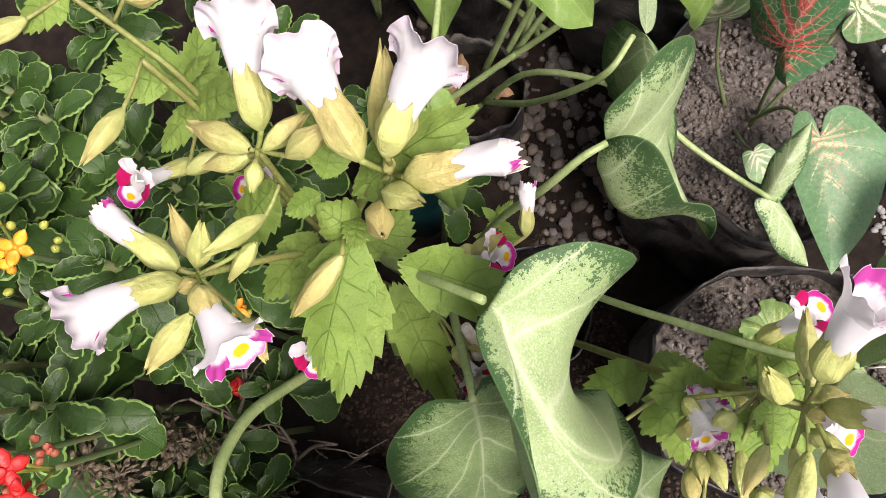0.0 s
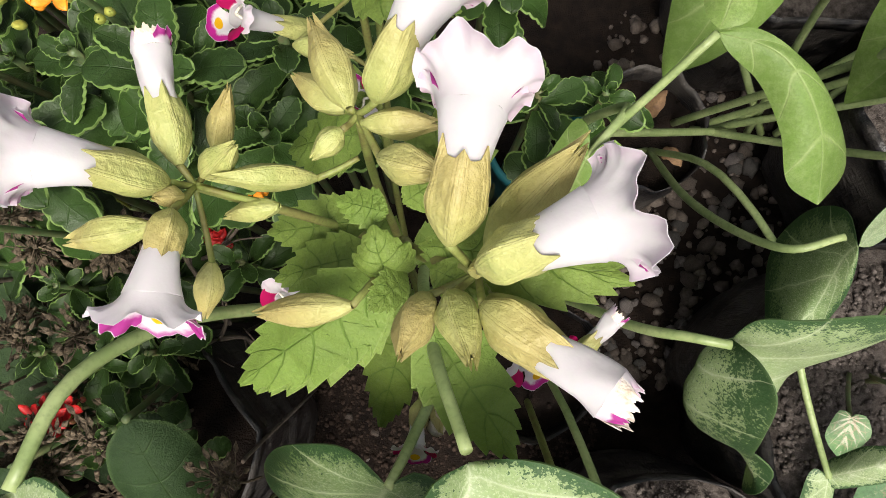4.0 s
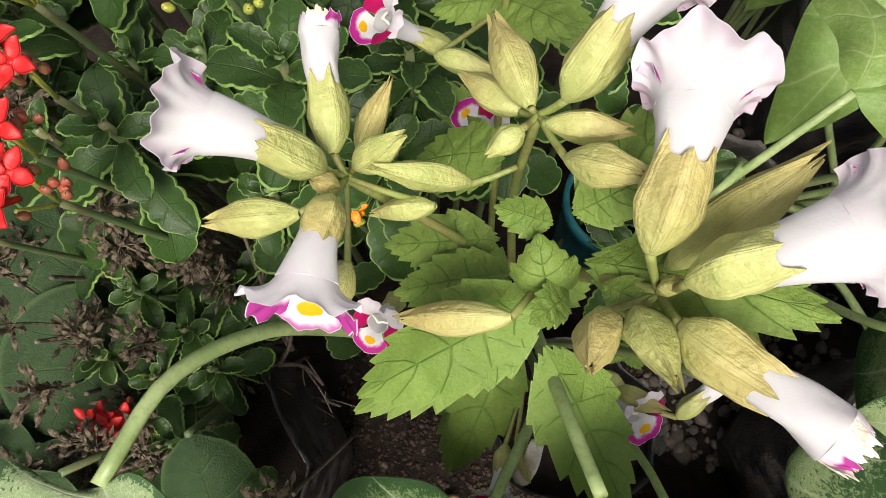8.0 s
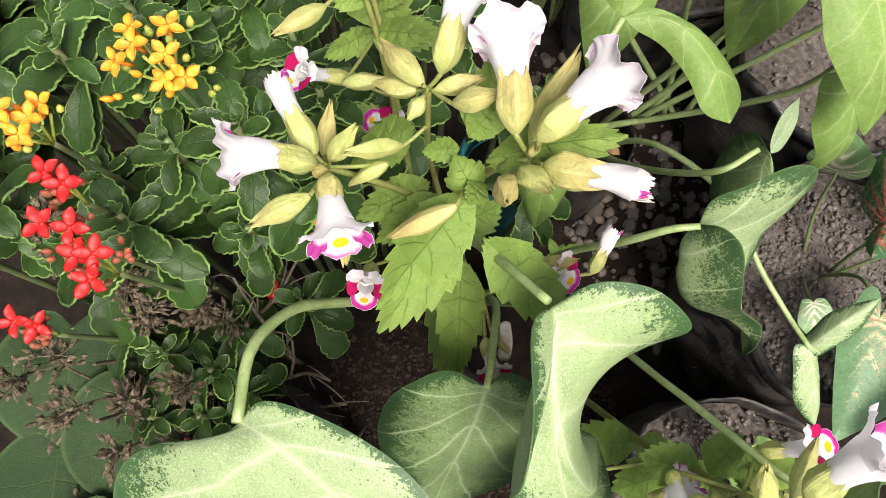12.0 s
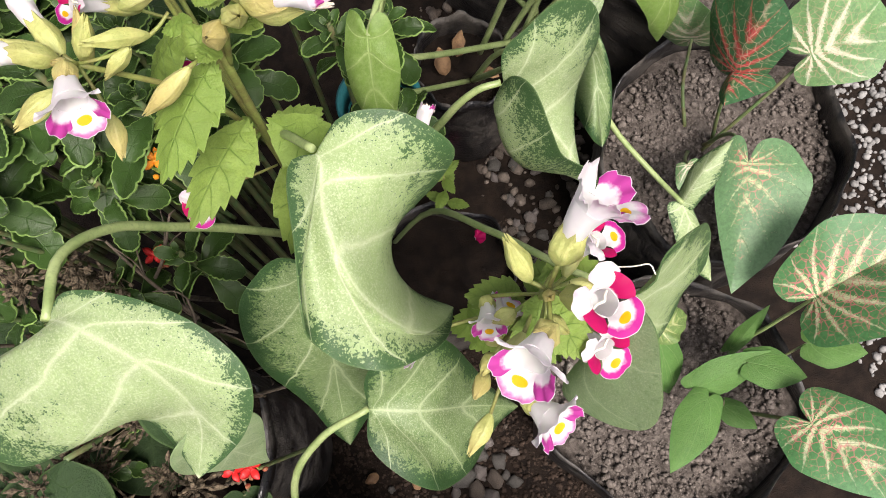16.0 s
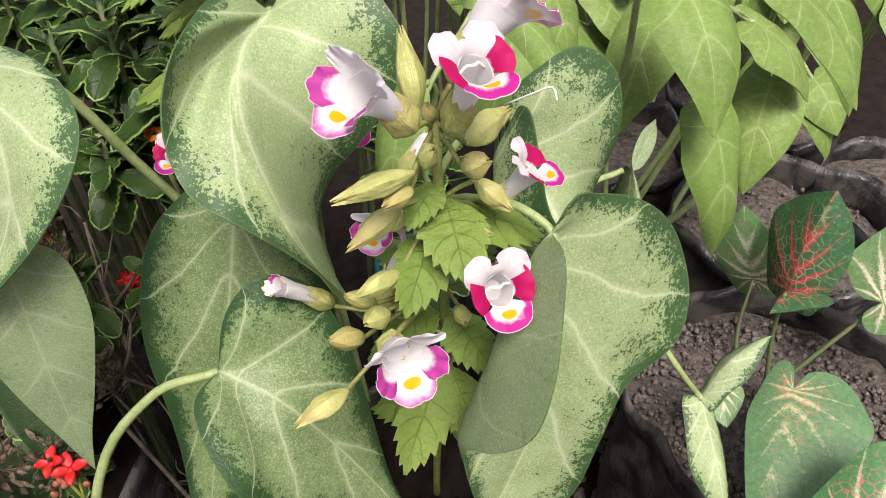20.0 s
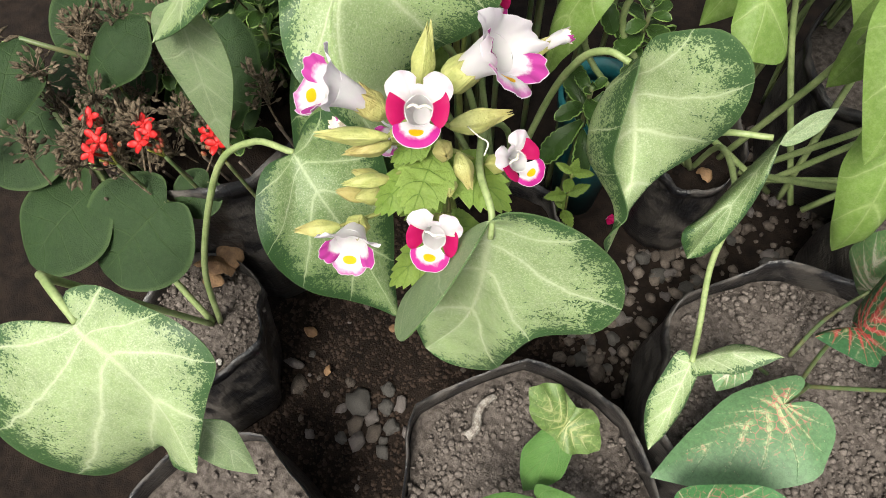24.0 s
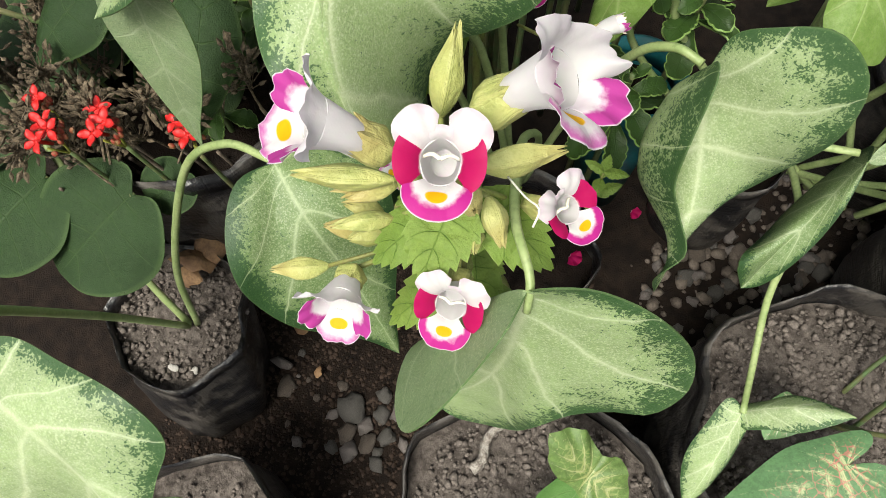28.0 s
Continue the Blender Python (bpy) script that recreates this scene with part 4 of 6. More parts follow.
# ---- arrowhead plants ----
def arrow(parent, B, T, L, R, lobe=0.18, sag=0.05, cup=0.10, mid_l=0.66, mid_r=0.66, fan=3.6, nt=36, na=7, seed=0, face=(0.06, -0.05, 0.95), mats=None, label=""):
    """An arrowhead leaf from its stalk end, tip and widest points, with basal lobes behind the stalk."""
    B, T, L, R = (np.asarray(q, float) for q in (B, T, L, R))
    rnd = random.Random(seed)
    ax = T - B
    ln = np.linalg.norm(ax)
    up = unit(np.cross(ax, L - R))
    if np.dot(up, np.asarray(face) - (B + T) / 2) < 0:
        up = -up
    if np.dot(R - L, np.cross(up, ax)) < 0:
        L, R, mid_l, mid_r = R, L, mid_r, mid_l

    def mid(s):
        c = min(max(s, 0.0), 1.0)
        return B + ax * c + up * sag * ln * 4 * c * (1 - c) + (ax + up * sag * ln * 4 * (1 - 2 * c)) * (s - c)

    sides = []
    for edge, wm in ((L, mid_l), (R, mid_r)):
        s0 = max(min(max(float(np.dot(edge - B, ax) / ln ** 2), -0.1), 0.8), 0.06)
        V = edge - mid(s0)
        rest, lb = 1 - s0, lobe * rnd.uniform(0.75, 1.2)
        k = rnd.uniform(0.92, 1.08)
        ctrl = [(-lb * 0.72, 0.16), (-lb, 0.40), (-lb * 0.76, 0.68), ((s0 - lb * 0.5) * 0.5, 0.9), (s0, 1.0), (s0 + rest * 0.34, (0.42 + 0.58 * wm) * k), (s0 + rest * 0.66, wm * 0.72 * k), (s0 + rest * 0.87, wm * 0.30)]
        sides.append([mid(s) + V * w + up * ln * 0.03 * rnd.uniform(-1, 1) for s, w in ctrl])
    return blade(parent, [mid(0), mid(0.33), mid(0.67), mid(1)], *sides, mats=mats, fan=fan, cup=cup, nt=nt, na=na, label=label)


def petiole(parent, points, r0=0.0028, r1=0.0019, mat=None):
    return stalk("petiole", points, r0, r1, mat or PETIOLE, parent, 10, 24)


arrow_mid = thing("arrowhead_plant", (-0.02, 0.245, 0.0), "arrowhead plant with broad speckled pale-green leaves among the torenias", "plant", "arrowhead plants")
root = (-0.02, 0.25, 0.10)
# broad upper leaf behind the magenta torenia, its tip curled under
blade(arrow_mid, [(-0.026, 0.166, 0.540), (-0.034, 0.137, 0.545), (-0.034, 0.108, 0.535), (-0.022, 0.089, 0.504), (-0.007, 0.090, 0.455), (0.007, 0.109, 0.407)],
    [(-0.037, 0.160, 0.554), (-0.046, 0.122, 0.559), (-0.053, 0.102, 0.548), (-0.057, 0.096, 0.526), (-0.050, 0.085, 0.512), (-0.034, 0.075, 0.507), (-0.018, 0.077, 0.490), (-0.004, 0.085, 0.462)],
    [(-0.010, 0.170, 0.556), (0.010, 0.164, 0.556), (0.023, 0.154, 0.546), (0.029, 0.148, 0.533), (0.022, 0.147, 0.512), (0.006, 0.147, 0.488), (-0.009, 0.146, 0.470), (-0.017, 0.137, 0.447), (-0.010, 0.122, 0.422)], cup=0.13, fan=3.0, arch=0.2)
petiole(arrow_mid, [root, (-0.045, 0.235, 0.40), (-0.040, 0.200, 0.502), (-0.027, 0.169, 0.540)])
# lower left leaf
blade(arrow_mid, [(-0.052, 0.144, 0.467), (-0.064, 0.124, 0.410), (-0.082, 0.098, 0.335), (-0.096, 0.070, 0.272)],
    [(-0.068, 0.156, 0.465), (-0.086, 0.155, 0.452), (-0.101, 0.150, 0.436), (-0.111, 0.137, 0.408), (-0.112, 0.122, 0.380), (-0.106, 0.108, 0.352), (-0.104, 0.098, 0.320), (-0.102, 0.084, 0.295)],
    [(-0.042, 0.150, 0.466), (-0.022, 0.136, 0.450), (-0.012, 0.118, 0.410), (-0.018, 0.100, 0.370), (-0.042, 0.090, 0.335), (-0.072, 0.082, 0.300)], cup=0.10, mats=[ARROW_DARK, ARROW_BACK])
petiole(arrow_mid, [root, (-0.03, 0.20, 0.38), (-0.045, 0.16, 0.45), (-0.052, 0.144, 0.467)])
# arching leaf over the red kalanchoe, and its hanging end
blade(arrow_mid, [(-0.156, 0.146, 0.528), (-0.138, 0.134, 0.540), (-0.118, 0.110, 0.534), (-0.114, 0.088, 0.508), (-0.135, 0.067, 0.474)],
    [(-0.170, 0.141, 0.520), (-0.191, 0.145, 0.512), (-0.214, 0.140, 0.500), (-0.226, 0.119, 0.480), (-0.212, 0.104, 0.475), (-0.186, 0.102, 0.480), (-0.165, 0.106, 0.484), (-0.148, 0.102, 0.484), (-0.140, 0.088, 0.480)],
    [(-0.146, 0.152, 0.535), (-0.124, 0.142, 0.542), (-0.097, 0.119, 0.541), (-0.084, 0.096, 0.534), (-0.087, 0.083, 0.523), (-0.098, 0.074, 0.508), (-0.116, 0.069, 0.490)], cup=0.05, fan=2.0)
blade(arrow_mid, [(-0.126, 0.086, 0.494), (-0.131, 0.080, 0.430), (-0.134, 0.074, 0.350)], [(-0.140, 0.080, 0.485), (-0.150, 0.075, 0.455), (-0.147, 0.074, 0.415), (-0.139, 0.073, 0.380)], [(-0.108, 0.088, 0.485), (-0.105, 0.087, 0.455), (-0.115, 0.083, 0.415), (-0.128, 0.077, 0.375)], mats=[ARROW_BACK], nt=36, na=7, cup=0.04, fan=1.6, label="hanging leaf end showing its dull underside")
petiole(arrow_mid, [root, (-0.09, 0.215, 0.36), (-0.123, 0.204, 0.445), (-0.137, 0.195, 0.487), (-0.150, 0.176, 0.518), (-0.157, 0.146, 0.529)], 0.0030, 0.0024)
# folded leaf at the torenia's foot
blade(arrow_mid, [(0.077, 0.064, 0.507), (0.083, 0.056, 0.470), (0.074, 0.048, 0.410), (0.055, 0.035, 0.353)],
    [(0.079, 0.048, 0.510), (0.077, 0.032, 0.497), (0.073, 0.016, 0.484), (0.067, 0.009, 0.467), (0.056, 0.016, 0.446), (0.046, 0.031, 0.424), (0.048, 0.036, 0.390)],
    [(0.084, 0.064, 0.523), (0.094, 0.073, 0.516), (0.108, 0.079, 0.509), (0.122, 0.083, 0.497), (0.134, 0.086, 0.476), (0.141, 0.081, 0.450), (0.136, 0.071, 0.436), (0.125, 0.066, 0.427), (0.113, 0.056, 0.428), (0.104, 0.047, 0.402), (0.096, 0.045, 0.360), (0.083, 0.041, 0.346), (0.068, 0.034, 0.355)], cup=0.04, fan=3.4, curl_l=(-0.046, 0.018, -0.056))
petiole(arrow_mid, [root, (0.018, 0.19, 0.34), (0.036, 0.13, 0.46), (0.058, 0.085, 0.505), (0.075, 0.068, 0.508), (0.080, 0.060, 0.500)], 0.0022, 0.0014)
# leaf beside the gravel, one half spread, the other rolled into a trough
blade(arrow_mid, [(0.080, 0.209, 0.447), (0.097, 0.190, 0.428), (0.111, 0.166, 0.398), (0.116, 0.140, 0.371)],
    [(0.083, 0.199, 0.470), (0.087, 0.188, 0.474), (0.092, 0.170, 0.450), (0.096, 0.162, 0.432), (0.105, 0.160, 0.415), (0.117, 0.151, 0.404), (0.114, 0.142, 0.398), (0.112, 0.139, 0.386)],
    [(0.082, 0.216, 0.468), (0.094, 0.216, 0.482), (0.114, 0.219, 0.492), (0.134, 0.219, 0.479), (0.141, 0.214, 0.447), (0.130, 0.208, 0.405), (0.118, 0.184, 0.398), (0.114, 0.158, 0.384)], cup=0.06, fan=2.6, curl_l=(-0.042, -0.004, -0.062), mats=[ARROW, ARROW])
petiole(arrow_mid, [root, (0.02, 0.23, 0.33), (0.045, 0.212, 0.425), (0.062, 0.208, 0.452), (0.077, 0.206, 0.455)])

arrow_left = thing("arrowhead_plant", (-0.172, -0.01, 0.135), "arrowhead plant with arching stalks rooted in a narrow black bag", "plant", "arrowhead plants")
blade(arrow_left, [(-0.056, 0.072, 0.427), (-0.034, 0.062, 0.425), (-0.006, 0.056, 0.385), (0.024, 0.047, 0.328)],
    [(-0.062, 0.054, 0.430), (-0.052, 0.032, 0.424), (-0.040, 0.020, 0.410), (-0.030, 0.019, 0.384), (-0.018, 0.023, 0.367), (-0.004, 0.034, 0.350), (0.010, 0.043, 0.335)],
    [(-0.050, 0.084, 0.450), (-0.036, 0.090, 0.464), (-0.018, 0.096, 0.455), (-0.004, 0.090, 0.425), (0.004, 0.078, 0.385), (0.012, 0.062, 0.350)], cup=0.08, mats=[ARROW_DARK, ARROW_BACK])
petiole(arrow_left, [(-0.160, -0.006, 0.135), (-0.153, 0.015, 0.24), (-0.120, 0.052, 0.37), (-0.088, 0.068, 0.415), (-0.056, 0.072, 0.427)])
blade(arrow_left, [(-0.072, -0.068, 0.449), (-0.045, -0.068, 0.454), (-0.018, -0.075, 0.434), (0.003, -0.093, 0.395)],
    [(-0.090, -0.078, 0.452), (-0.106, -0.090, 0.447), (-0.114, -0.112, 0.430), (-0.106, -0.138, 0.388), (-0.088, -0.143, 0.348), (-0.066, -0.132, 0.330), (-0.044, -0.106, 0.350), (-0.030, -0.094, 0.372), (-0.012, -0.098, 0.386)],
    [(-0.086, -0.060, 0.454), (-0.076, -0.049, 0.457), (-0.051, -0.044, 0.459), (-0.022, -0.040, 0.460), (-0.005, -0.044, 0.448), (-0.003, -0.060, 0.432), (0.000, -0.079, 0.412)], cup=0.07, fan=3.2)
blade(arrow_left, [(-0.008, -0.070, 0.410), (0.004, -0.074, 0.384), (0.018, -0.078, 0.354)], [(-0.010, -0.084, 0.395), (0.002, -0.086, 0.372)], [(0.000, -0.064, 0.398), (0.010, -0.070, 0.374)], mats=[ARROW_BACK], nt=18, na=5, label="pointed leaf end hanging below")
petiole(arrow_left, [(-0.165, -0.012, 0.135), (-0.160, -0.035, 0.25), (-0.132, -0.058, 0.40), (-0.104, -0.060, 0.448), (-0.073, -0.067, 0.450)], 0.0029, 0.0022)
petiole(arrow_left, [(-0.165, -0.010, 0.137), (-0.205, 0.0, 0.19), (-0.28, 0.03, 0.27), (-0.36, 0.06, 0.33)], 0.003, 0.0025)

arrow_back = thing("arrowhead_plant", (0.13, 0.36, 0.0), "arrowhead plant with long hanging leaves beside the gravel", "plant", "arrowhead plants")
root2 = (0.125, 0.375, 0.13)
blade(arrow_back, [(0.068, 0.334, 0.455), (0.092, 0.328, 0.457), (0.116, 0.304, 0.443), (0.128, 0.273, 0.418)],
    [(0.072, 0.328, 0.453), (0.090, 0.318, 0.444), (0.104, 0.299, 0.434), (0.111, 0.280, 0.425)],
    [(0.082, 0.336, 0.458), (0.108, 0.325, 0.450), (0.131, 0.309, 0.430), (0.145, 0.293, 0.408)], mats=[ARROW_PLAIN, ARROW_BACK], cup=0.12, fan=1.6, nt=36, na=7)
blade(arrow_back, [(0.068, 0.335, 0.456), (0.072, 0.352, 0.462), (0.071, 0.376, 0.452), (0.062, 0.408, 0.425)],
    [(0.079, 0.338, 0.460), (0.082, 0.356, 0.460), (0.081, 0.380, 0.446)],
    [(0.063, 0.342, 0.454), (0.063, 0.360, 0.448), (0.056, 0.384, 0.436)], mats=[ARROW_PLAIN, ARROW_BACK], cup=0.10, fan=1.4, nt=36, na=7)
petiole(arrow_back, [root2, (0.02, 0.31, 0.30), (0.03, 0.30, 0.40), (0.068, 0.334, 0.455)])
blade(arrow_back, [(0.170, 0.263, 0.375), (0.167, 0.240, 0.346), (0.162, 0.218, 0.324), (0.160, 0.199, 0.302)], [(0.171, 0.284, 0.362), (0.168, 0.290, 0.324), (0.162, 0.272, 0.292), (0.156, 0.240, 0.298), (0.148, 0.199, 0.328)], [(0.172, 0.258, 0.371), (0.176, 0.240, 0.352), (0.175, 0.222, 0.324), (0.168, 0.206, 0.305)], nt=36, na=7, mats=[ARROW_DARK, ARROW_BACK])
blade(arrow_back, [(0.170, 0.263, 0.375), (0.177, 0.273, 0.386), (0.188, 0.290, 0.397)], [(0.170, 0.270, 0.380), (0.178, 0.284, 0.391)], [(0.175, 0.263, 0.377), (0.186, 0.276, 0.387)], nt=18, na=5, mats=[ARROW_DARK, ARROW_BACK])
petiole(arrow_back, [root2, (0.115, 0.30, 0.28), (0.135, 0.262, 0.36), (0.165, 0.268, 0.372)], 0.003, 0.002)
petiole(arrow_back, [root2, (0.14, 0.33, 0.25), (0.168, 0.26, 0.30), (0.176, 0.205, 0.30), (0.19, 0.165, 0.292), (0.197, 0.137, 0.296)], 0.0028, 0.0019)
arrow(arrow_back, (0.197, 0.137, 0.295), (0.205, 0.081, 0.252), (0.186, 0.109, 0.272), (0.209, 0.115, 0.273), lobe=0.06, mid_l=0.75, seed=10)
arrow(arrow_back, (0.197, 0.138, 0.296), (0.240, 0.160, 0.326), (0.213, 0.158, 0.305), (0.222, 0.140, 0.312), lobe=0.04, sag=0.15, seed=11)
for k, (b, t, wd, rl) in enumerate((
        ((0.196, 0.318, 0.480), (0.214, 0.254, 0.405), 0.058, 0), ((0.229, 0.292, 0.392), (0.244, 0.270, 0.285), 0.048, 20), ((0.262, 0.345, 0.435), (0.305, 0.320, 0.385), 0.060, 0),
        ((0.290, 0.350, 0.385), (0.272, 0.305, 0.315), 0.055, -15), ((0.300, 0.395, 0.440), (0.350, 0.330, 0.370), 0.062, 10),
        ((0.022, 0.285, 0.420), (0.012, 0.250, 0.345), 0.036, -10),
        ((0.215, 0.400, 0.420), (0.180, 0.350, 0.340), 0.060, 0), ((0.110, 0.420, 0.400), (0.080, 0.360, 0.330), 0.060, 12), ((0.350, 0.430, 0.420), (0.380, 0.380, 0.330), 0.060, 0))):
    lw, rw = side_leaf(b, t, wd, rl, 0.25)
    arrow(arrow_back, b, t, lw, rw, lobe=0.16, sag=0.12, cup=0.24, mid_l=0.68, mid_r=0.68, seed=30 + k, mats=[ARROW_PLAIN, ARROW_BACK])
    bx, by = b[0] + (0.02 if k % 2 else -0.015), b[1] + 0.03
    petiole(arrow_back, [(0.14 + 0.012 * k, 0.40, 0.12), (bx, by + 0.02, b[2] - 0.12), (bx, by, b[2] - 0.01), b], 0.0032, 0.002)

far = random.Random(17)
for k in range(13):
    x, y, z = 0.02 + 0.045 * k + far.uniform(-0.02, 0.02), far.uniform(0.46, 0.72), far.uniform(0.30, 0.42)
    plant = thing("arrowhead_plant", (x, y + 0.06, 0.0), "arrowhead plant in the rows behind, with pale hanging leaves", "plant", "arrowhead plants")
    for j in range(4):
        th = far.uniform(3.6, 5.8) if j < 3 else far.uniform(0, 3.14)
        b = np.array((x + 0.05 * math.cos(th), y + 0.05 * math.sin(th), z + far.uniform(-0.06, 0.05)))
        t = b + (0.045 * math.cos(th), 0.045 * math.sin(th), far.uniform(-0.085, -0.03))
        lw, rw = side_leaf(b, t, far.uniform(0.045, 0.065), far.uniform(-20, 20), 0.25)
        arrow(plant, b, t, lw, rw, sag=0.12, cup=0.22, nt=22, na=5, seed=60 + 5 * k + j, mats=[ARROW_PLAIN, ARROW_BACK])
        petiole(plant, [(x, y + 0.06, 0.0), (0.6 * x + 0.4 * b[0], y + 0.045, 0.6 * b[2]), (x + 0.02 * math.cos(th), y + 0.02 * math.sin(th), b[2] + 0.005), b], 0.003, 0.002)


# ---- caladiums ----
def heart(parent, mat, B, T, L, R, label="", **kw):
    kw = {"lobe": 0.26, "sag": 0.06, "cup": 0.10, "quilt": 0.015, "veins": 6, "wave": 0.02, "fan": 4.5, "nt": 30, "na": 7, **kw}
    return leaf("leaf", parent, [mat], B, T, L, R, label=label, thick=0.0005, **kw)


caladium = thing("caladium_plant", (0.285, 0.19, 0.195), "caladium with pale, pink-veined and red heart-shaped leaves", "plant", "caladiums")
heart(caladium, CAL_PINK, (0.262, 0.150, 0.284), (0.215, 0.066, 0.250), (0.233, 0.142, 0.272), (0.300, 0.118, 0.282), "dull green leaf with pink-veined centre", lobe=0.2, mid_l=0.6, mid_r=0.72)
heart(caladium, CAL_GREEN, (0.286, 0.274, 0.254), (0.264, 0.284, 0.324), (0.259, 0.290, 0.266), (0.296, 0.262, 0.290), "small cream leaf with thin pink veins", lobe=0.3)
heart(caladium, CAL_RED, (0.277, 0.214, 0.306), (0.292, 0.232, 0.378), (0.277, 0.264, 0.334), (0.300, 0.203, 0.342), "red-centred leaf with a dark green margin", lobe=0.18, mid_r=0.8)
heart(caladium, CAL_RED, (0.275, 0.214, 0.306), (0.254, 0.191, 0.310), (0.262, 0.206, 0.298), (0.290, 0.187, 0.322), "rolled red leaf lobe", lobe=0.1, nt=16, na=4)
heart(caladium, CAL_GREEN, (0.340, 0.207, 0.298), (0.395, 0.200, 0.320), (0.358, 0.240, 0.352), (0.366, 0.168, 0.308), "cream leaf with thin pink veins", lobe=0.26)
heart(caladium, CAL_GREEN, (0.228, 0.172, 0.262), (0.226, 0.145, 0.250), (0.214, 0.160, 0.256), (0.240, 0.162, 0.264), "young curled green leaf", lobe=0.1, nt=16, na=4)
for a, b, c in (((0.275, 0.20, 0.195), (0.278, 0.185, 0.25), (0.262, 0.150, 0.283)), ((0.270, 0.222, 0.195), (0.274, 0.250, 0.225), (0.286, 0.274, 0.255)), ((0.285, 0.20, 0.195), (0.272, 0.205, 0.27), (0.268, 0.205, 0.314)), ((0.27, 0.195, 0.195), (0.31, 0.20, 0.26), (0.340, 0.207, 0.297)), ((0.262, 0.20, 0.195), (0.24, 0.185, 0.235), (0.228, 0.172, 0.261))):
    stalk("petiole", [a, b, c], 0.0019, 0.0013, PETIOLE_DARK, caladium, 8, 12)

caladium_low = thing("caladium_plant", (0.215, 0.02, 0.165), "caladium with cream pink-veined leaves and plain green seedling leaves", "plant", "caladiums")
heart(caladium_low, CAL_VEIN, (0.246, 0.038, 0.303), (0.325, 0.045, 0.338), (0.266, 0.082, 0.330), (0.272, -0.004, 0.352), "green leaf with cream veins and pink blotches", lobe=0.22, mid_l=0.75, mid_r=0.7)
heart(caladium_low, CAL_VEIN, (0.209, -0.038, 0.285), (0.236, -0.105, 0.300), (0.182, -0.060, 0.290), (0.255, -0.050, 0.292), "cream leaf with red veins", lobe=0.22)
for b, t, wd, rl in (((0.160, 0.012, 0.235), (0.222, 0.016, 0.250), 0.030, -25), ((0.202, 0.014, 0.250), (0.237, -0.012, 0.250), 0.034, 10), ((0.166, 0.002, 0.240), (0.112, -0.036, 0.250), 0.034, 0), ((0.256, 0.010, 0.235), (0.292, -0.014, 0.240), 0.036, 10), ((0.205, 0.028, 0.215), (0.236, 0.047, 0.255), 0.014, 0), ((0.185, -0.010, 0.20), (0.200, -0.036, 0.205), 0.022, 0)):
    lw, rw = side_leaf(b, t, wd, rl, 0.35)
    heart(caladium_low, SPROUT_LEAF, b, t, lw, rw, "plain mid-green seedling leaf", lobe=0.1, nt=20, na=5)
    stalk("petiole", [(0.19, 0.0, 0.160), ((0.19 + b[0]) / 2, b[1] / 2, 0.20), b], 0.0013, 0.001, PETIOLE_DARK, caladium_low, 6, 8)
stalk("petiole", [(0.215, 0.03, 0.160), (0.225, 0.032, 0.24), (0.246, 0.038, 0.302)], 0.0018, 0.0013, PETIOLE, caladium_low)
stalk("petiole", [(0.205, -0.02, 0.160), (0.205, -0.03, 0.24), (0.209, -0.038, 0.284)], 0.0018, 0.0013, PETIOLE_DARK, caladium_low)

seedling = thing("caladium_seedling", (0.146, 0.045, 0.165), "young caladium seedling with a crinkled yellow-green leaf", "plant", "caladiums")
heart(seedling, CAL_YOUNG, (0.149, 0.062, 0.257), (0.178, 0.064, 0.245), (0.160, 0.082, 0.258), (0.158, 0.048, 0.250), lobe=0.2, wave=0.15, waves=4)
heart(seedling, CAL_YOUNG, (0.149, 0.062, 0.257), (0.115, 0.066, 0.280), (0.132, 0.082, 0.272), (0.130, 0.050, 0.268), lobe=0.2, wave=0.15, waves=4)
heart(seedling, SPROUT_LEAF, (0.150, 0.056, 0.245), (0.148, 0.015, 0.205), (0.132, 0.038, 0.225), (0.166, 0.036, 0.225), lobe=0.05)
stalk("petiole", [(0.148, 0.050, 0.160), (0.149, 0.058, 0.22), (0.149, 0.062, 0.257)], 0.0016, 0.0012, PETIOLE, seedling)


# ---- torenias ----
def torenia_leaf(parent, B, T, width, roll=0.0, seed=0, label="", **kw):
    L, R = side_leaf(B, T, 0.80 * width, roll, 0.33)
    kw = {"teeth": 11, "tooth": 0.27, "quilt": 0.09, "veins": 6, "sag": 0.08, "cup": -0.14, "mid_l": 0.72, "mid_r": 0.72, "nt": 60, "na": 5, "wave": 0.04, "fan": 1.15, **kw}
    return leaf("leaf", parent, [TORENIA_LEAF], B, T, L, R, thick=0.0005, seed=seed, label=label, **kw)


torenia_a = thing("torenia_plant", (-0.055, 0.235, 0.10), "tall torenia with white trumpets, spotted flowers and yellow-green calyces", "plant", "torenias")
top = np.array((-0.0480, 0.2230, 0.5560))
stalk("stem", [(-0.055, 0.245, 0.02), (-0.058, 0.24, 0.25), (-0.055, 0.232, 0.42), top], 0.0032, 0.0022, STEM, torenia_a)
left_node = (-0.1030, 0.2330, 0.5610)
back_node = (-0.0600, 0.2500, 0.5790)
right_node = (-0.0290, 0.2140, 0.5820)
far_node = (-0.0868, 0.3068, 0.5228)
stalk("branch", [(-0.0556, 0.2341, 0.4416), (-0.0722, 0.2327, 0.5112), left_node], 0.0017, 0.0013, STEM, torenia_a)
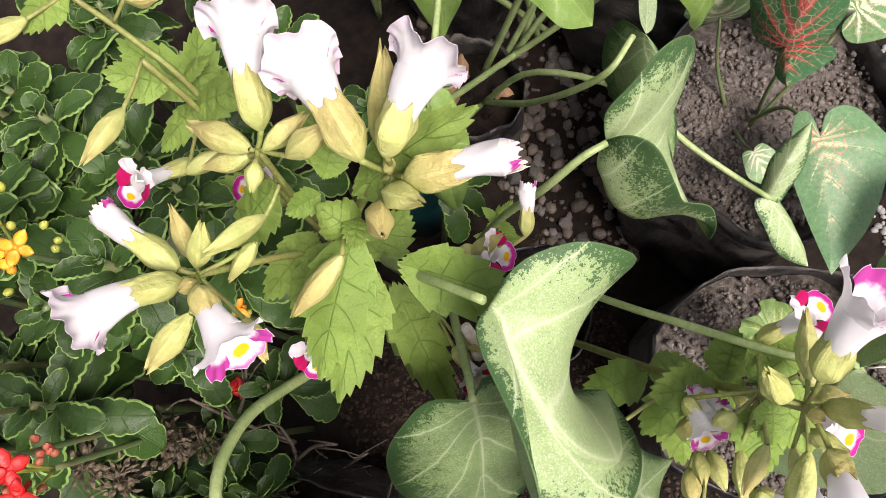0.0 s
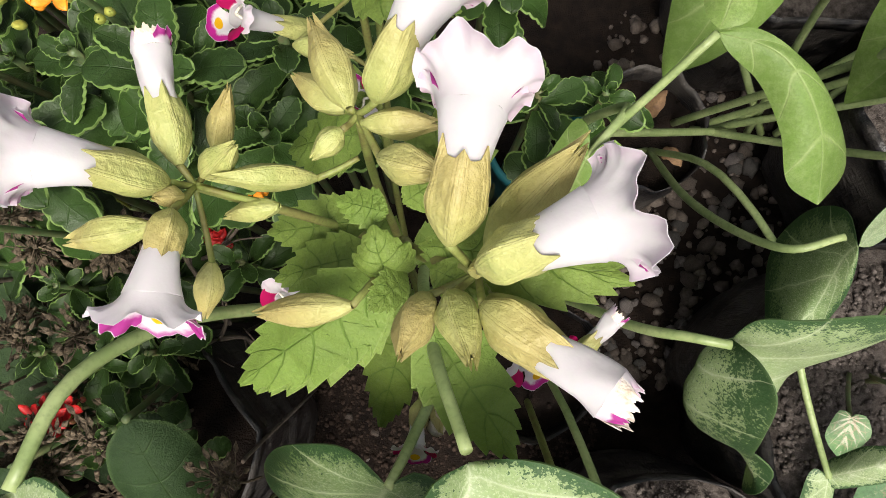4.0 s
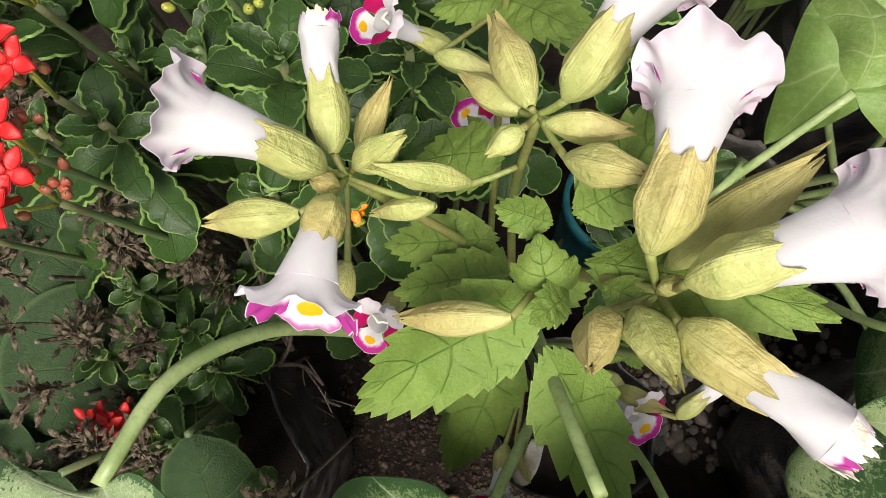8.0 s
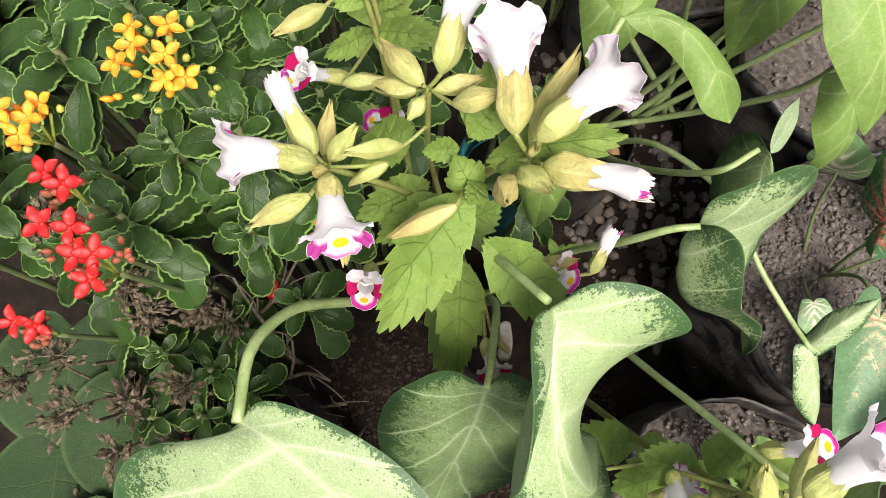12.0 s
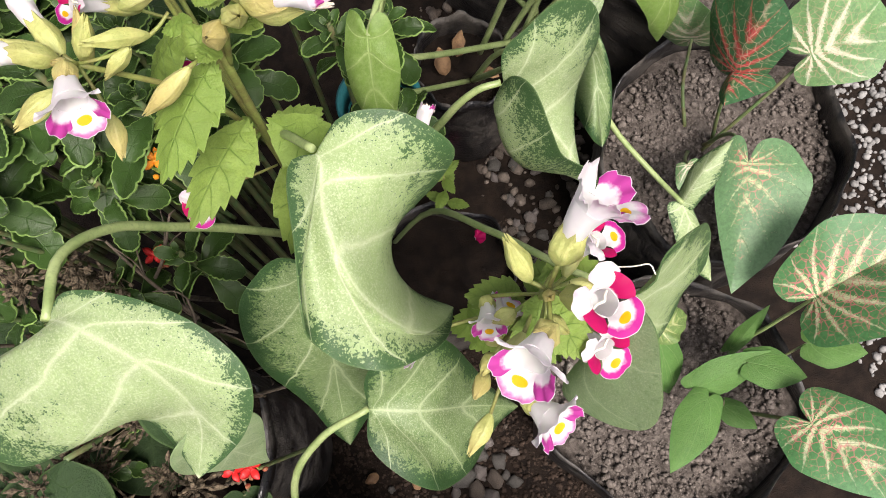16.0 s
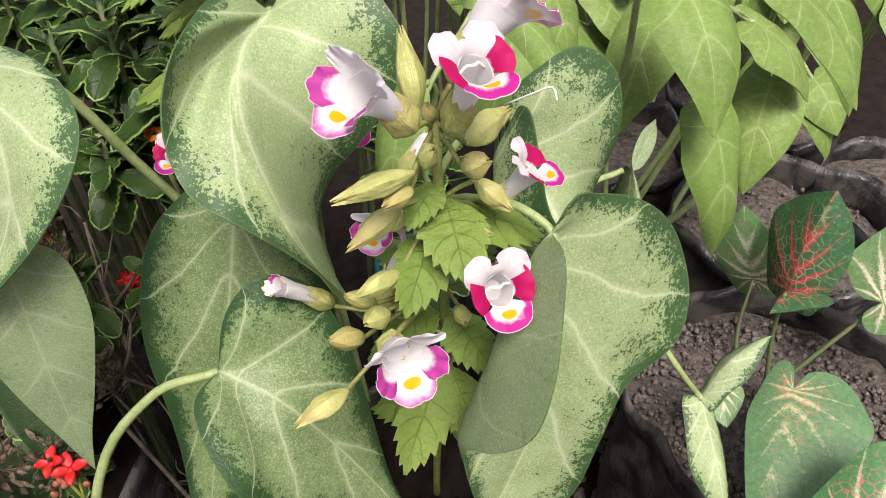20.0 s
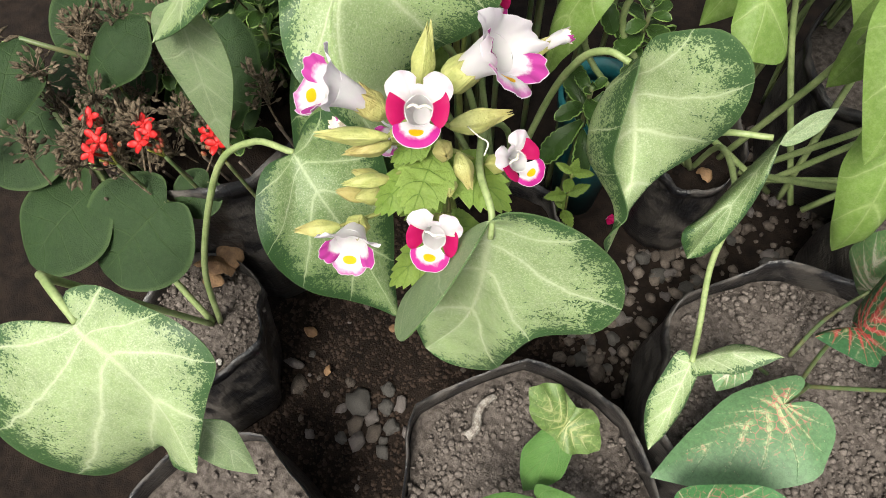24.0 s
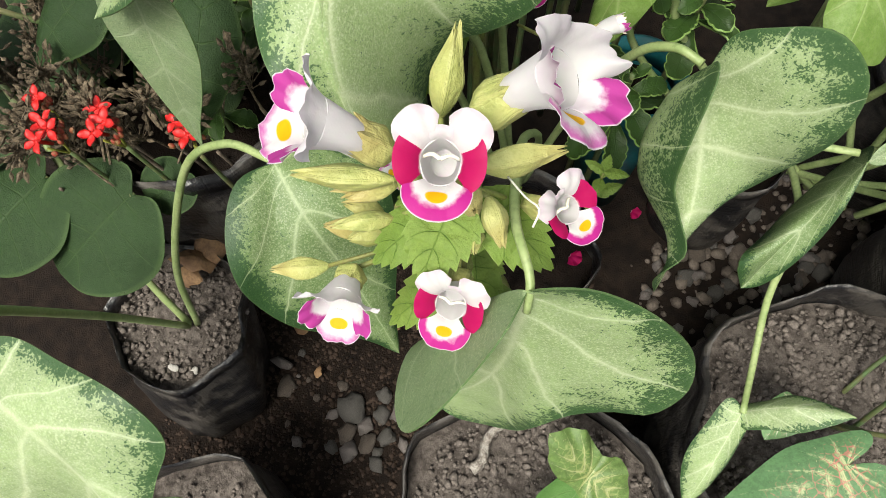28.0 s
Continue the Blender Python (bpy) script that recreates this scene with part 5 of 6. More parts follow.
stalk("branch", [(-0.0548, 0.2343, 0.4648), (-0.0608, 0.2468, 0.5228), back_node], 0.0015, 0.0012, STEM, torenia_a)
stalk("branch", [(-0.0484, 0.2249, 0.5344), (-0.0400, 0.2180, 0.5680), right_node], 0.0019, 0.0014, STEM, torenia_a)
stalk("branch", [(-0.058, 0.24, 0.30), (-0.068, 0.285, 0.43), (-0.0732, 0.3127, 0.5112), (-0.0780, 0.3260, 0.5460)], 0.0018, 0.0013, STEM, torenia_a)
stalk("branch", [(-0.056, 0.235, 0.38), (-0.040, 0.20, 0.42), (-0.0292, 0.1952, 0.4532)], 0.0016, 0.0012, STEM, torenia_a)
FLOWERS_A = (
    ((-0.103, 0.224, 0.575), (-0.102, 0.202, 0.584), "pale", 1.1, left_node), ((-0.107, 0.232, 0.569), (-0.130, 0.232, 0.600), "trumpet", 1.05, left_node),
    ((-0.107, 0.238, 0.563), (-0.117, 0.268, 0.569), "wilted", 0.9, left_node), ((-0.089, 0.307, 0.487), (-0.112, 0.298, 0.520), "open", 0.85, (-0.0724, 0.3004, 0.4764)),
    ((-0.055, 0.251, 0.587), (-0.042, 0.274, 0.614), "trumpet", 1.05, back_node), ((-0.036, 0.218, 0.599), (-0.033, 0.249, 0.618), "trumpet", 1.08, right_node),
    ((-0.029, 0.213, 0.602), (-0.008, 0.222, 0.628), "trumpet", 1.10, right_node), ((-0.028, 0.206, 0.596), (-0.002, 0.190, 0.609), "wilted", 1.0, right_node),
    ((-0.070, 0.292, 0.420), (-0.0773, 0.2962, 0.4509), "open", 0.95, (-0.066, 0.275, 0.40)), ((-0.098, 0.226, 0.420), (-0.103, 0.210, 0.440), "open", 0.95, (-0.06, 0.236, 0.40)),
    ((-0.016, 0.206, 0.452), (-0.003, 0.193, 0.466), "open", 0.95, (-0.0292, 0.1952, 0.4532)), ((-0.044, 0.173, 0.424), (-0.044, 0.154, 0.432), "open", 0.9, (-0.040, 0.20, 0.42)), ((0.0201, 0.1960, 0.4323), (0.0344, 0.2141, 0.4416), "wilted", 0.8, (-0.010, 0.200, 0.42)))
for k, (b, m, st, sz, nd) in enumerate(FLOWERS_A):
    torenia_flower(torenia_a, b, m, size=sz, style=st, seed=k)
    stalk("pedicel", [nd, (0.5 * (nd[0] + b[0]), 0.5 * (nd[1] + b[1]), 0.5 * (nd[2] + b[2]) - 0.001), b], 0.0009, 0.0011, STEM, torenia_a, 6, 6)
PODS_A = (((-0.0940, 0.3100, 0.5500), (-0.1150, 0.2980, 0.5550), 0.0050, (-0.0780, 0.3260, 0.5460)), ((-0.1052, 0.2469, 0.5390), (-0.0990, 0.2580, 0.5590), 0.0042, left_node), ((-0.1020, 0.2370, 0.5580), (-0.0890, 0.2400, 0.5740), 0.0046, left_node),
    ((-0.0730, 0.2390, 0.5540), (-0.0930, 0.2350, 0.5700), 0.0044, (-0.0620, 0.2450, 0.5560)), ((-0.0800, 0.2290, 0.5640), (-0.0950, 0.2270, 0.5560), 0.0042, left_node), ((-0.1110, 0.2210, 0.5660), (-0.1330, 0.2170, 0.5600), 0.0052, left_node),
    ((-0.0620, 0.2510, 0.5800), (-0.0730, 0.2730, 0.5760), 0.0058, back_node), ((-0.0640, 0.2530, 0.5720), (-0.0790, 0.2630, 0.5640), 0.0050, back_node), ((-0.0530, 0.2380, 0.5870), (-0.0390, 0.2320, 0.6000), 0.0050, back_node), ((-0.0580, 0.2470, 0.5820), (-0.0420, 0.2470, 0.5860), 0.0046, back_node),
    ((-0.0630, 0.2450, 0.5820), (-0.0690, 0.2390, 0.5800), 0.0036, back_node), ((-0.1040, 0.2290, 0.5660), (-0.1070, 0.2270, 0.5750), 0.0030, left_node), ((-0.1010, 0.2150, 0.5460), (-0.1043, 0.2009, 0.5367), 0.0046, left_node),
    ((-0.0270, 0.2210, 0.5780), (-0.0140, 0.2370, 0.6090), 0.0062, right_node), ((-0.0580, 0.2050, 0.5720), (-0.0820, 0.2000, 0.5600), 0.0046, top), ((-0.0340, 0.2090, 0.5860), (-0.0320, 0.1960, 0.6040), 0.0056, right_node), ((-0.0400, 0.2080, 0.5820), (-0.0440, 0.1950, 0.5980), 0.0056, right_node),
    ((-0.0260, 0.2090, 0.5820), (-0.0100, 0.1970, 0.5920), 0.0052, right_node), ((-0.0300, 0.2140, 0.5860), (-0.0280, 0.2150, 0.5960), 0.0024, right_node), ((-0.0110, 0.2003, 0.4590), (0.0016, 0.1964, 0.4764), 0.0044, (-0.0292, 0.1952, 0.4532)), ((-0.040, 0.178, 0.425), (-0.0338, 0.1641, 0.4358), 0.0040, (-0.040, 0.20, 0.42)))
for k, (a, b, r, nd) in enumerate(PODS_A):
    pod("calyx", torenia_a, a, b, 0.88 * r, seed=k)
    stalk("pedicel", [nd, (0.5 * (nd[0] + a[0]), 0.5 * (nd[1] + a[1]), 0.5 * (nd[2] + a[2]) - 0.001), a], 0.0008, 0.0010, STEM, torenia_a, 6, 6)
LEAVES_A = (((-0.0500, 0.2130, 0.5590), (-0.0924, 0.1819, 0.5356), 0.032, 0), ((-0.0430, 0.2210, 0.5690), (0.0050, 0.2140, 0.5880), 0.030, 8), ((-0.0650, 0.2627, 0.5170), (-0.0971, 0.2625, 0.4857), 0.030, 0),
    ((-0.0630, 0.2348, 0.5170), (-0.0987, 0.2306, 0.4973), 0.024, 10), ((-0.0586, 0.2228, 0.5286), (-0.0912, 0.2137, 0.5112), 0.024, -6), ((-0.0520, 0.2290, 0.5660), (-0.0660, 0.2320, 0.5620), 0.013, 0), ((-0.0480, 0.2310, 0.5710), (-0.0320, 0.2410, 0.5820), 0.017, -10),
    ((-0.0440, 0.2310, 0.5660), (-0.0300, 0.2590, 0.5820), 0.026, -14), ((-0.0432, 0.2057, 0.5112), (-0.0080, 0.1605, 0.4880), 0.036, 6), ((-0.0752, 0.3167, 0.5112), (-0.0487, 0.3008, 0.5251), 0.026, 0), ((-0.0766, 0.3209, 0.5286), (-0.0942, 0.3360, 0.5402), 0.024, 0),
    ((-0.0536, 0.2156, 0.4996), (-0.0978, 0.1765, 0.4926), 0.036, 0), ((-0.0496, 0.2151, 0.4416), (-0.062, 0.158, 0.400), 0.034, 0), ((-0.0552, 0.2322, 0.4532), (-0.090, 0.250, 0.430), 0.030, 0), ((-0.0516, 0.2321, 0.4416), (-0.020, 0.245, 0.430), 0.032, 0),
    ((-0.055, 0.225, 0.380), (-0.065, 0.150, 0.330), 0.036, 0), ((-0.0400, 0.2150, 0.5760), (-0.0260, 0.2090, 0.5830), 0.012, 0), ((-0.0460, 0.2140, 0.5660), (-0.0540, 0.2040, 0.5740), 0.012, 20), ((-0.0696, 0.2901, 0.4416), (-0.0992, 0.3102, 0.4532), 0.026, 0))
for k, (b, t, wd, rl) in enumerate(LEAVES_A):
    torenia_leaf(torenia_a, b, t, wd, rl, seed=k)
leaf("leaf", torenia_a, [TORENIA_LEAF], (-0.0490, 0.2130, 0.5600), (-0.0550, 0.2250, 0.5710), (-0.0600, 0.2170, 0.5650), (-0.0450, 0.2210, 0.5690), teeth=8, tooth=0.15, cup=0.5, sag=0.25, nt=26, na=5, label="yellowing curled young leaf")
# a side branch reaching back over the kalanchoes
stalk("branch", [(-0.066, 0.275, 0.40), (-0.0704, 0.3260, 0.4996), (-0.0779, 0.3493, 0.5286), (-0.0866, 0.3662, 0.5510)], 0.0017, 0.0012, STEM, torenia_a)
for k, (b, t, wd, rl) in enumerate((((-0.0704, 0.3260, 0.4996), (-0.0862, 0.3717, 0.5054), 0.027, 0), ((-0.0704, 0.3260, 0.4996), (-0.0509, 0.3501, 0.5112), 0.026, 10), ((-0.0704, 0.3260, 0.4996), (-0.0385, 0.3166, 0.4938), 0.024, -8), ((-0.0735, 0.3258, 0.4961), (-0.1018, 0.3246, 0.4822), 0.020, 0),
        ((-0.0715, 0.3341, 0.5077), (-0.0557, 0.3275, 0.5193), 0.012, 0), ((-0.0866, 0.3662, 0.5510), (-0.1112, 0.3639, 0.5510), 0.022, 0))):
    torenia_leaf(torenia_a, b, t, wd, rl, seed=60 + k)
for k, (a, b, r, nd) in enumerate((((-0.1045, 0.3623, 0.5560), (-0.1265, 0.3647, 0.5560), 0.0050, (-0.0866, 0.3662, 0.5510)), ((-0.0694, 0.3538, 0.5460), (-0.0578, 0.3415, 0.5510), 0.0042, (-0.0794, 0.3547, 0.5367)), ((-0.0932, 0.2928, 0.5112), (-0.0751, 0.2898, 0.5170), 0.0044, (-0.0722, 0.3244, 0.4973)))):
    pod("calyx", torenia_a, a, b, r, seed=70 + k)
    stalk("pedicel", [nd, tuple(0.5 * (p + q) for p, q in zip(nd, a)), a], 0.0008, 0.0010, STEM, torenia_a, 6, 6)
stalk("withered_flower", [(-0.0336, 0.1761, 0.4416), (-0.0339, 0.1680, 0.4323), (-0.036, 0.162, 0.424)], 0.0028, 0.0042, WILTED, torenia_a, 9, 6, "withered pinkish flower")

torenia_b = thing("torenia_plant", (0.04, 0.10, 0.16), "shorter torenia with magenta-winged, yellow-spotted flowers", "plant", "torenias")
nodes_b = ((0.038, 0.074, 0.545), (0.040, 0.080, 0.510), (0.040, 0.085, 0.460), (0.040, 0.092, 0.425))
stalk("stem", [(0.032, 0.17, 0.10), (0.034, 0.14, 0.24), (0.040, 0.098, 0.385), (0.040, 0.083, 0.48), (0.038, 0.073, 0.548)], 0.0028, 0.0018, STEM, torenia_b)
FLOWERS_B = (((0.032, 0.060, 0.554), (0.0190, 0.0500, 0.5765), "pale", 1.12, 0), ((0.043, 0.070, 0.545), (0.0500, 0.0575, 0.5755), "open", 1.06, 0), ((0.019, 0.044, 0.475), (0.025, 0.031, 0.486), "pale", 1.18, 2),
    ((0.053, 0.064, 0.480), (0.0585, 0.0485, 0.4955), "open", 1.12, 2), ((0.057, 0.093, 0.491), (0.0735, 0.0915, 0.5135), "open", 0.95, 1), ((0.044, 0.080, 0.557), (0.060, 0.094, 0.578), "pale", 1.4, 0),
    ((-0.008, 0.095, 0.440), (-0.025, 0.084, 0.467), "wilted", 0.8, 3), ((0.015, 0.076, 0.455), (0.024, 0.082, 0.489), "trumpet", 0.85, 2), ((0.020, 0.092, 0.488), (0.016, 0.080, 0.500), "pale", 0.75, 1))
for k, (b, m, st, sz, q) in enumerate(FLOWERS_B):
    torenia_flower(torenia_b, b, m, up=(-0.3, 1.0, 0.5) if sz > 1.3 else (0, 0, 1), size=sz, style=st, seed=30 + k)
    nd = nodes_b[q]
    stalk("pedicel", [nd, (0.5 * (nd[0] + b[0]), 0.5 * (nd[1] + b[1]), 0.5 * (nd[2] + b[2]) + 0.002), b], 0.0009, 0.0011, STEM, torenia_b, 6, 7)
PODS_B = (((0.033, 0.080, 0.547), (0.029, 0.093, 0.566), 0.0052, 0), ((0.031, 0.060, 0.538), (0.010, 0.046, 0.540), 0.0050, 0), ((0.048, 0.078, 0.536), (0.063, 0.095, 0.535), 0.0055, 0), ((0.002, 0.044, 0.449), (-0.013, 0.030, 0.448), 0.0048, 2),
    ((0.008, 0.063, 0.456), (-0.002, 0.053, 0.468), 0.0050, 2), ((0.018, 0.066, 0.468), (0.012, 0.052, 0.476), 0.0048, 2), ((0.047, 0.072, 0.530), (0.055, 0.066, 0.536), 0.0050, 0), ((0.028, 0.078, 0.505), (0.018, 0.078, 0.500), 0.0045, 1), ((0.037, 0.072, 0.549), (0.036, 0.070, 0.556), 0.0028, 0), ((0.046, 0.078, 0.455), (0.048, 0.066, 0.458), 0.0044, 2), ((0.026, 0.066, 0.520), (0.010, 0.056, 0.512), 0.0046, 1), ((0.024, 0.064, 0.490), (0.012, 0.050, 0.496), 0.0044, 1), ((0.030, 0.062, 0.530), (0.022, 0.050, 0.534), 0.0040, 0), ((0.052, 0.078, 0.520), (0.062, 0.070, 0.514), 0.0044, 1), ((0.034, 0.066, 0.538), (0.038, 0.056, 0.548), 0.0042, 0), ((0.048, 0.074, 0.500), (0.056, 0.066, 0.506), 0.0040, 1), ((0.014, 0.068, 0.470), (0.004, 0.062, 0.482), 0.0040, 2))
for k, (a, b, r, q) in enumerate(PODS_B):
    pod("calyx", torenia_b, a, b, 0.88 * r, seed=40 + k)
    nd = nodes_b[q]
    stalk("pedicel", [nd, (0.5 * (nd[0] + a[0]), 0.5 * (nd[1] + a[1]), 0.5 * (nd[2] + a[2]) + 0.001), a], 0.0008, 0.0010, STEM, torenia_b, 6, 6)
LEAVES_B = (((0.042, 0.084, 0.500), (0.078, 0.080, 0.490), 0.032, 0), ((0.041, 0.078, 0.512), (0.047, 0.048, 0.500), 0.030, 0), ((0.038, 0.076, 0.500), (0.026, 0.048, 0.484), 0.028, 0), ((0.038, 0.088, 0.440), (0.006, 0.082, 0.418), 0.032, 0), ((0.042, 0.088, 0.440), (0.060, 0.066, 0.425), 0.028, 0),
    ((0.038, 0.088, 0.400), (0.020, 0.050, 0.375), 0.034, 0), ((0.042, 0.090, 0.400), (0.056, 0.060, 0.370), 0.026, 0), ((0.038, 0.086, 0.470), (0.012, 0.100, 0.470), 0.028, 0), ((0.042, 0.086, 0.470), (0.062, 0.100, 0.470), 0.026, 0), ((0.040, 0.10, 0.360), (0.000, 0.11, 0.340), 0.034, 0), ((0.04, 0.10, 0.36), (0.07, 0.08, 0.34), 0.03, 0), ((0.039, 0.078, 0.520), (0.028, 0.062, 0.512), 0.016, 0))
for k, (b, t, wd, rl) in enumerate(LEAVES_B):
    torenia_leaf(torenia_b, b, t, wd, rl, seed=60 + k)
stalk("style", [(0.060, 0.073, 0.553), (0.068, 0.068, 0.560), (0.073, 0.066, 0.563), (0.074, 0.062, 0.561)], 0.0003, 0.0003, WHITE_PLAIN, torenia_b, 6, 10, "bare white style of a fallen flower")


# ---- kalanchoes ----
def kal_leaf(parent, base, tip, width, seed, roll=0.0, mat=None):
    """A thick spoon-shaped leaf with scalloped shoulders, hollow above and bent down at its end."""
    rnd = random.Random(seed)
    base, tip = np.asarray(base, float), np.asarray(tip, float)
    ax = tip - base
    ln = float(np.linalg.norm(ax))
    d = ax / ln
    across = unit(np.cross(d, (0, 0, 1)) if abs(d[2]) < 0.95 else np.cross(d, (0, 1, 0)))
    up = np.cross(across, d)
    across, up = across * math.cos(radians(roll)) + up * math.sin(radians(roll)), up * math.cos(radians(roll)) - across * math.sin(radians(roll))
    nt, na = (34, 4) if ln > 0.014 else (18, 3)
    lobes, ph, hollow, droop = rnd.choice((4.0, 5.0, 6.0)), rnd.uniform(0, 1), rnd.uniform(0.14, 0.38), rnd.uniform(0.06, 0.30)
    rows, uv = np.zeros((nt + 1, 2 * na + 1, 3)), np.zeros((nt + 1, 2 * na + 1, 2))
    for i in range(nt + 1):
        t = i / nt
        e = (0.26 + 0.74 * math.sin(0.5 * math.pi * min(t / 0.62, 1.0)) ** 1.3) * (max(1 - (max(t - 0.62, 0) / 0.38) ** 2.6, 0.0)) ** 0.5
        scallop = 1 + 0.20 * min(max((t - 0.25) / 0.15, 0), 1) * (abs(math.sin(math.pi * (t * lobes * 1.25 + ph))) ** 0.55 - 0.75)
        s_pos = ln * t
        mid = base + d * s_pos + up * ln * (0.10 * math.sin(math.pi * t) - droop * t * t)
        for k in range(-na, na + 1):
            a = k / na
            w = 0.5 * width * e * scallop * a
            lift = hollow * 0.5 * width * e * abs(a) ** 1.7 + 0.06 * width * math.sin(8 * t + 3 * a + seed) * abs(a)
            rows[i, na + k] = mid + across * w + up * lift
            uv[i, na + k] = (0.5 + 0.5 * a, t)
    verts, faces, layer = sheet(rows, False, min(0.0013, 0.05 * ln), flip=True)
    return add_mesh("leaf", verts, faces, [mat or KAL_LEAF], parent, np.concatenate([uv.reshape(-1, 2)] * 2))


def four_petals(parent, c, axis, size, mat, seed):
    """A small flower: a short tube and four pointed petals that stand apart in a cross."""
    rnd = random.Random(seed)
    M = frame_for(axis, (rnd.uniform(-1, 1), rnd.uniform(-1, 1), 0.2))
    verts, faces = [], []
    lift = rnd.uniform(8, 34)
    for k in range(4):
        th, ln = radians(90 * k + rnd.uniform(-9, 9)), rnd.uniform(0.0074, 0.0088) * size
        el = radians(lift + rnd.uniform(-10, 10))
        rad, side = np.array((math.cos(th), math.sin(th), 0.0)), np.array((-math.sin(th), math.cos(th), 0.0))
        rows = np.zeros((9, 7, 3))
        for i in range(9):
            t = i / 8
            w = ln * 0.36 * (math.sin(math.pi * min(t / 1.08 + 0.07, 1.0)) ** 0.75) * (1 - 0.25 * t)
            r, z = 0.0010 * size + ln * t * math.cos(el), 0.004 * size + ln * (t * math.sin(el) - 0.16 * t * t)
            for q in range(7):
                a = q / 3 - 1
                rows[i, q] = rad * r + side * w * a + np.array((0, 0, z + 0.28 * w * a * a + 0.05 * ln * math.sin(7 * t + seed)))
        v, f, _ = sheet(place_grid(rows, M, np.asarray(c)), False, 0.0004, flip=True)
        faces += [[i + len(verts) for i in q] for q in f]
        verts += list(v)
    tv, tf = tube([np.asarray(c) - M[:, 2] * 0.009 * size, np.asarray(c) + M[:, 2] * 0.004 * size], 0.0011 * size, 0.0014 * size, 6, 4)
    faces += [[i + len(verts) for i in q] for q in tf]
    verts += list(tv)
    return add_mesh("flower", verts, faces, [mat], parent)


def kalanchoe(x, y, top, size, label, pairs=6, seed=0, base=0.0, lean=(0.0, 0.0)):
    rnd = random.Random(seed)
    plant = thing("kalanchoe_plant", (x, y, base), label, "plant", "kalanchoes")
    lx, ly = lean
    stalk("stem", [(x - lx, y - ly, base), (x - 0.3 * lx, y - 0.3 * ly, base + 0.6 * (top - base)), (x, y, top)], 0.0034, 0.002, PETIOLE_DARK, plant)
    th = rnd.uniform(0, 3.14)
    for p in range(pairs):
        f = p / max(pairs - 1, 1)
        z = top - size * (0.02 + 1.75 * f ** 1.2)
        ln = size * (0.20 + 0.80 * min(f * 1.55, 1.0)) * rnd.uniform(0.88, 1.12)
        for k in (0, 1):
            t = th + k * math.pi + rnd.uniform(-0.3, 0.3)
            el = radians(72 - 96 * f ** 0.8 + rnd.uniform(-16, 16))
            d = np.array((math.cos(t) * math.cos(el), math.sin(t) * math.cos(el), math.sin(el)))
            c = np.array((x, y, z))
            kal_leaf(plant, c + d * 0.002, c + d * ln * rnd.uniform(1.10, 1.35), ln * rnd.uniform(0.52, 0.68), seed * 50 + p * 2 + k, rnd.uniform(-22, 22))
        th += math.pi / 2 + rnd.uniform(-0.25, 0.25)
    return plant


GREEN_LABEL = "kalanchoe with thick scalloped dark-green leaves"
KALS = [(-0.217, 0.263, 0.472, 0.034, 8), (-0.150, 0.292, 0.492, 0.050, 6), (-0.236, 0.352, 0.492, 0.050, 7), (-0.185, 0.345, 0.500, 0.052, 7), (-0.118, 0.350, 0.470, 0.052, 7), (-0.285, 0.285, 0.485, 0.048, 7),
    (-0.245, 0.213, 0.352, 0.024, 6), (-0.219, 0.198, 0.333, 0.024, 6), (-0.165, 0.262, 0.420, 0.044, 6), (-0.285, 0.365, 0.490, 0.054, 7), (-0.060, 0.380, 0.440, 0.052, 7), (-0.225, 0.415, 0.485, 0.054, 7),
    (-0.150, 0.410, 0.475, 0.054, 7), (-0.190, 0.300, 0.470, 0.042, 6), (-0.255, 0.262, 0.450, 0.040, 6), (-0.125, 0.300, 0.440, 0.048, 6), (-0.340, 0.330, 0.470, 0.05, 6), (-0.090, 0.440, 0.450, 0.054, 6), (-0.300, 0.440, 0.47, 0.054, 6),
    (0.030, 0.300, 0.285, 0.034, 6), (0.004, 0.330, 0.380, 0.044, 7), (-0.020, 0.390, 0.410, 0.050, 6), (0.045, 0.345, 0.345, 0.044, 6), (-0.20, 0.225, 0.345, 0.026, 5), (-0.155, 0.235, 0.330, 0.034, 5), (-0.265, 0.235, 0.360, 0.030, 5), (-0.18, 0.46, 0.46, 0.054, 6), (-0.36, 0.40, 0.45, 0.054, 6), (-0.24, 0.50, 0.46, 0.054, 6), (-0.10, 0.52, 0.44, 0.054, 6), (-0.02, 0.47, 0.42, 0.054, 6)]
fill = random.Random(41)
KALS += [(fill.uniform(-0.36, -0.06), fill.uniform(0.27, 0.46), fill.uniform(0.40, 0.505), fill.uniform(0.043, 0.058), 8) for _ in range(34)]
KALS += [(-0.200, 0.180, 0.330, 0.022, 6), (-0.232, 0.170, 0.325, 0.024, 6), (-0.262, 0.175, 0.330, 0.022, 6), (-0.205, 0.140, 0.352, 0.022, 6), (-0.185, 0.115, 0.312, 0.020, 5), (-0.255, 0.120, 0.325, 0.020, 5)]
for k, (x, y, tp, size, pairs) in enumerate(KALS):
    size, pairs = (size * 0.60, pairs + 2) if size > 0.04 else (size, pairs + 1)
    kalanchoe(x, y, tp, size, "small kalanchoe rosette with bright green scalloped leaves" if size < 0.03 else GREEN_LABEL, pairs, seed=k + 1, lean=(0.01, -0.01))


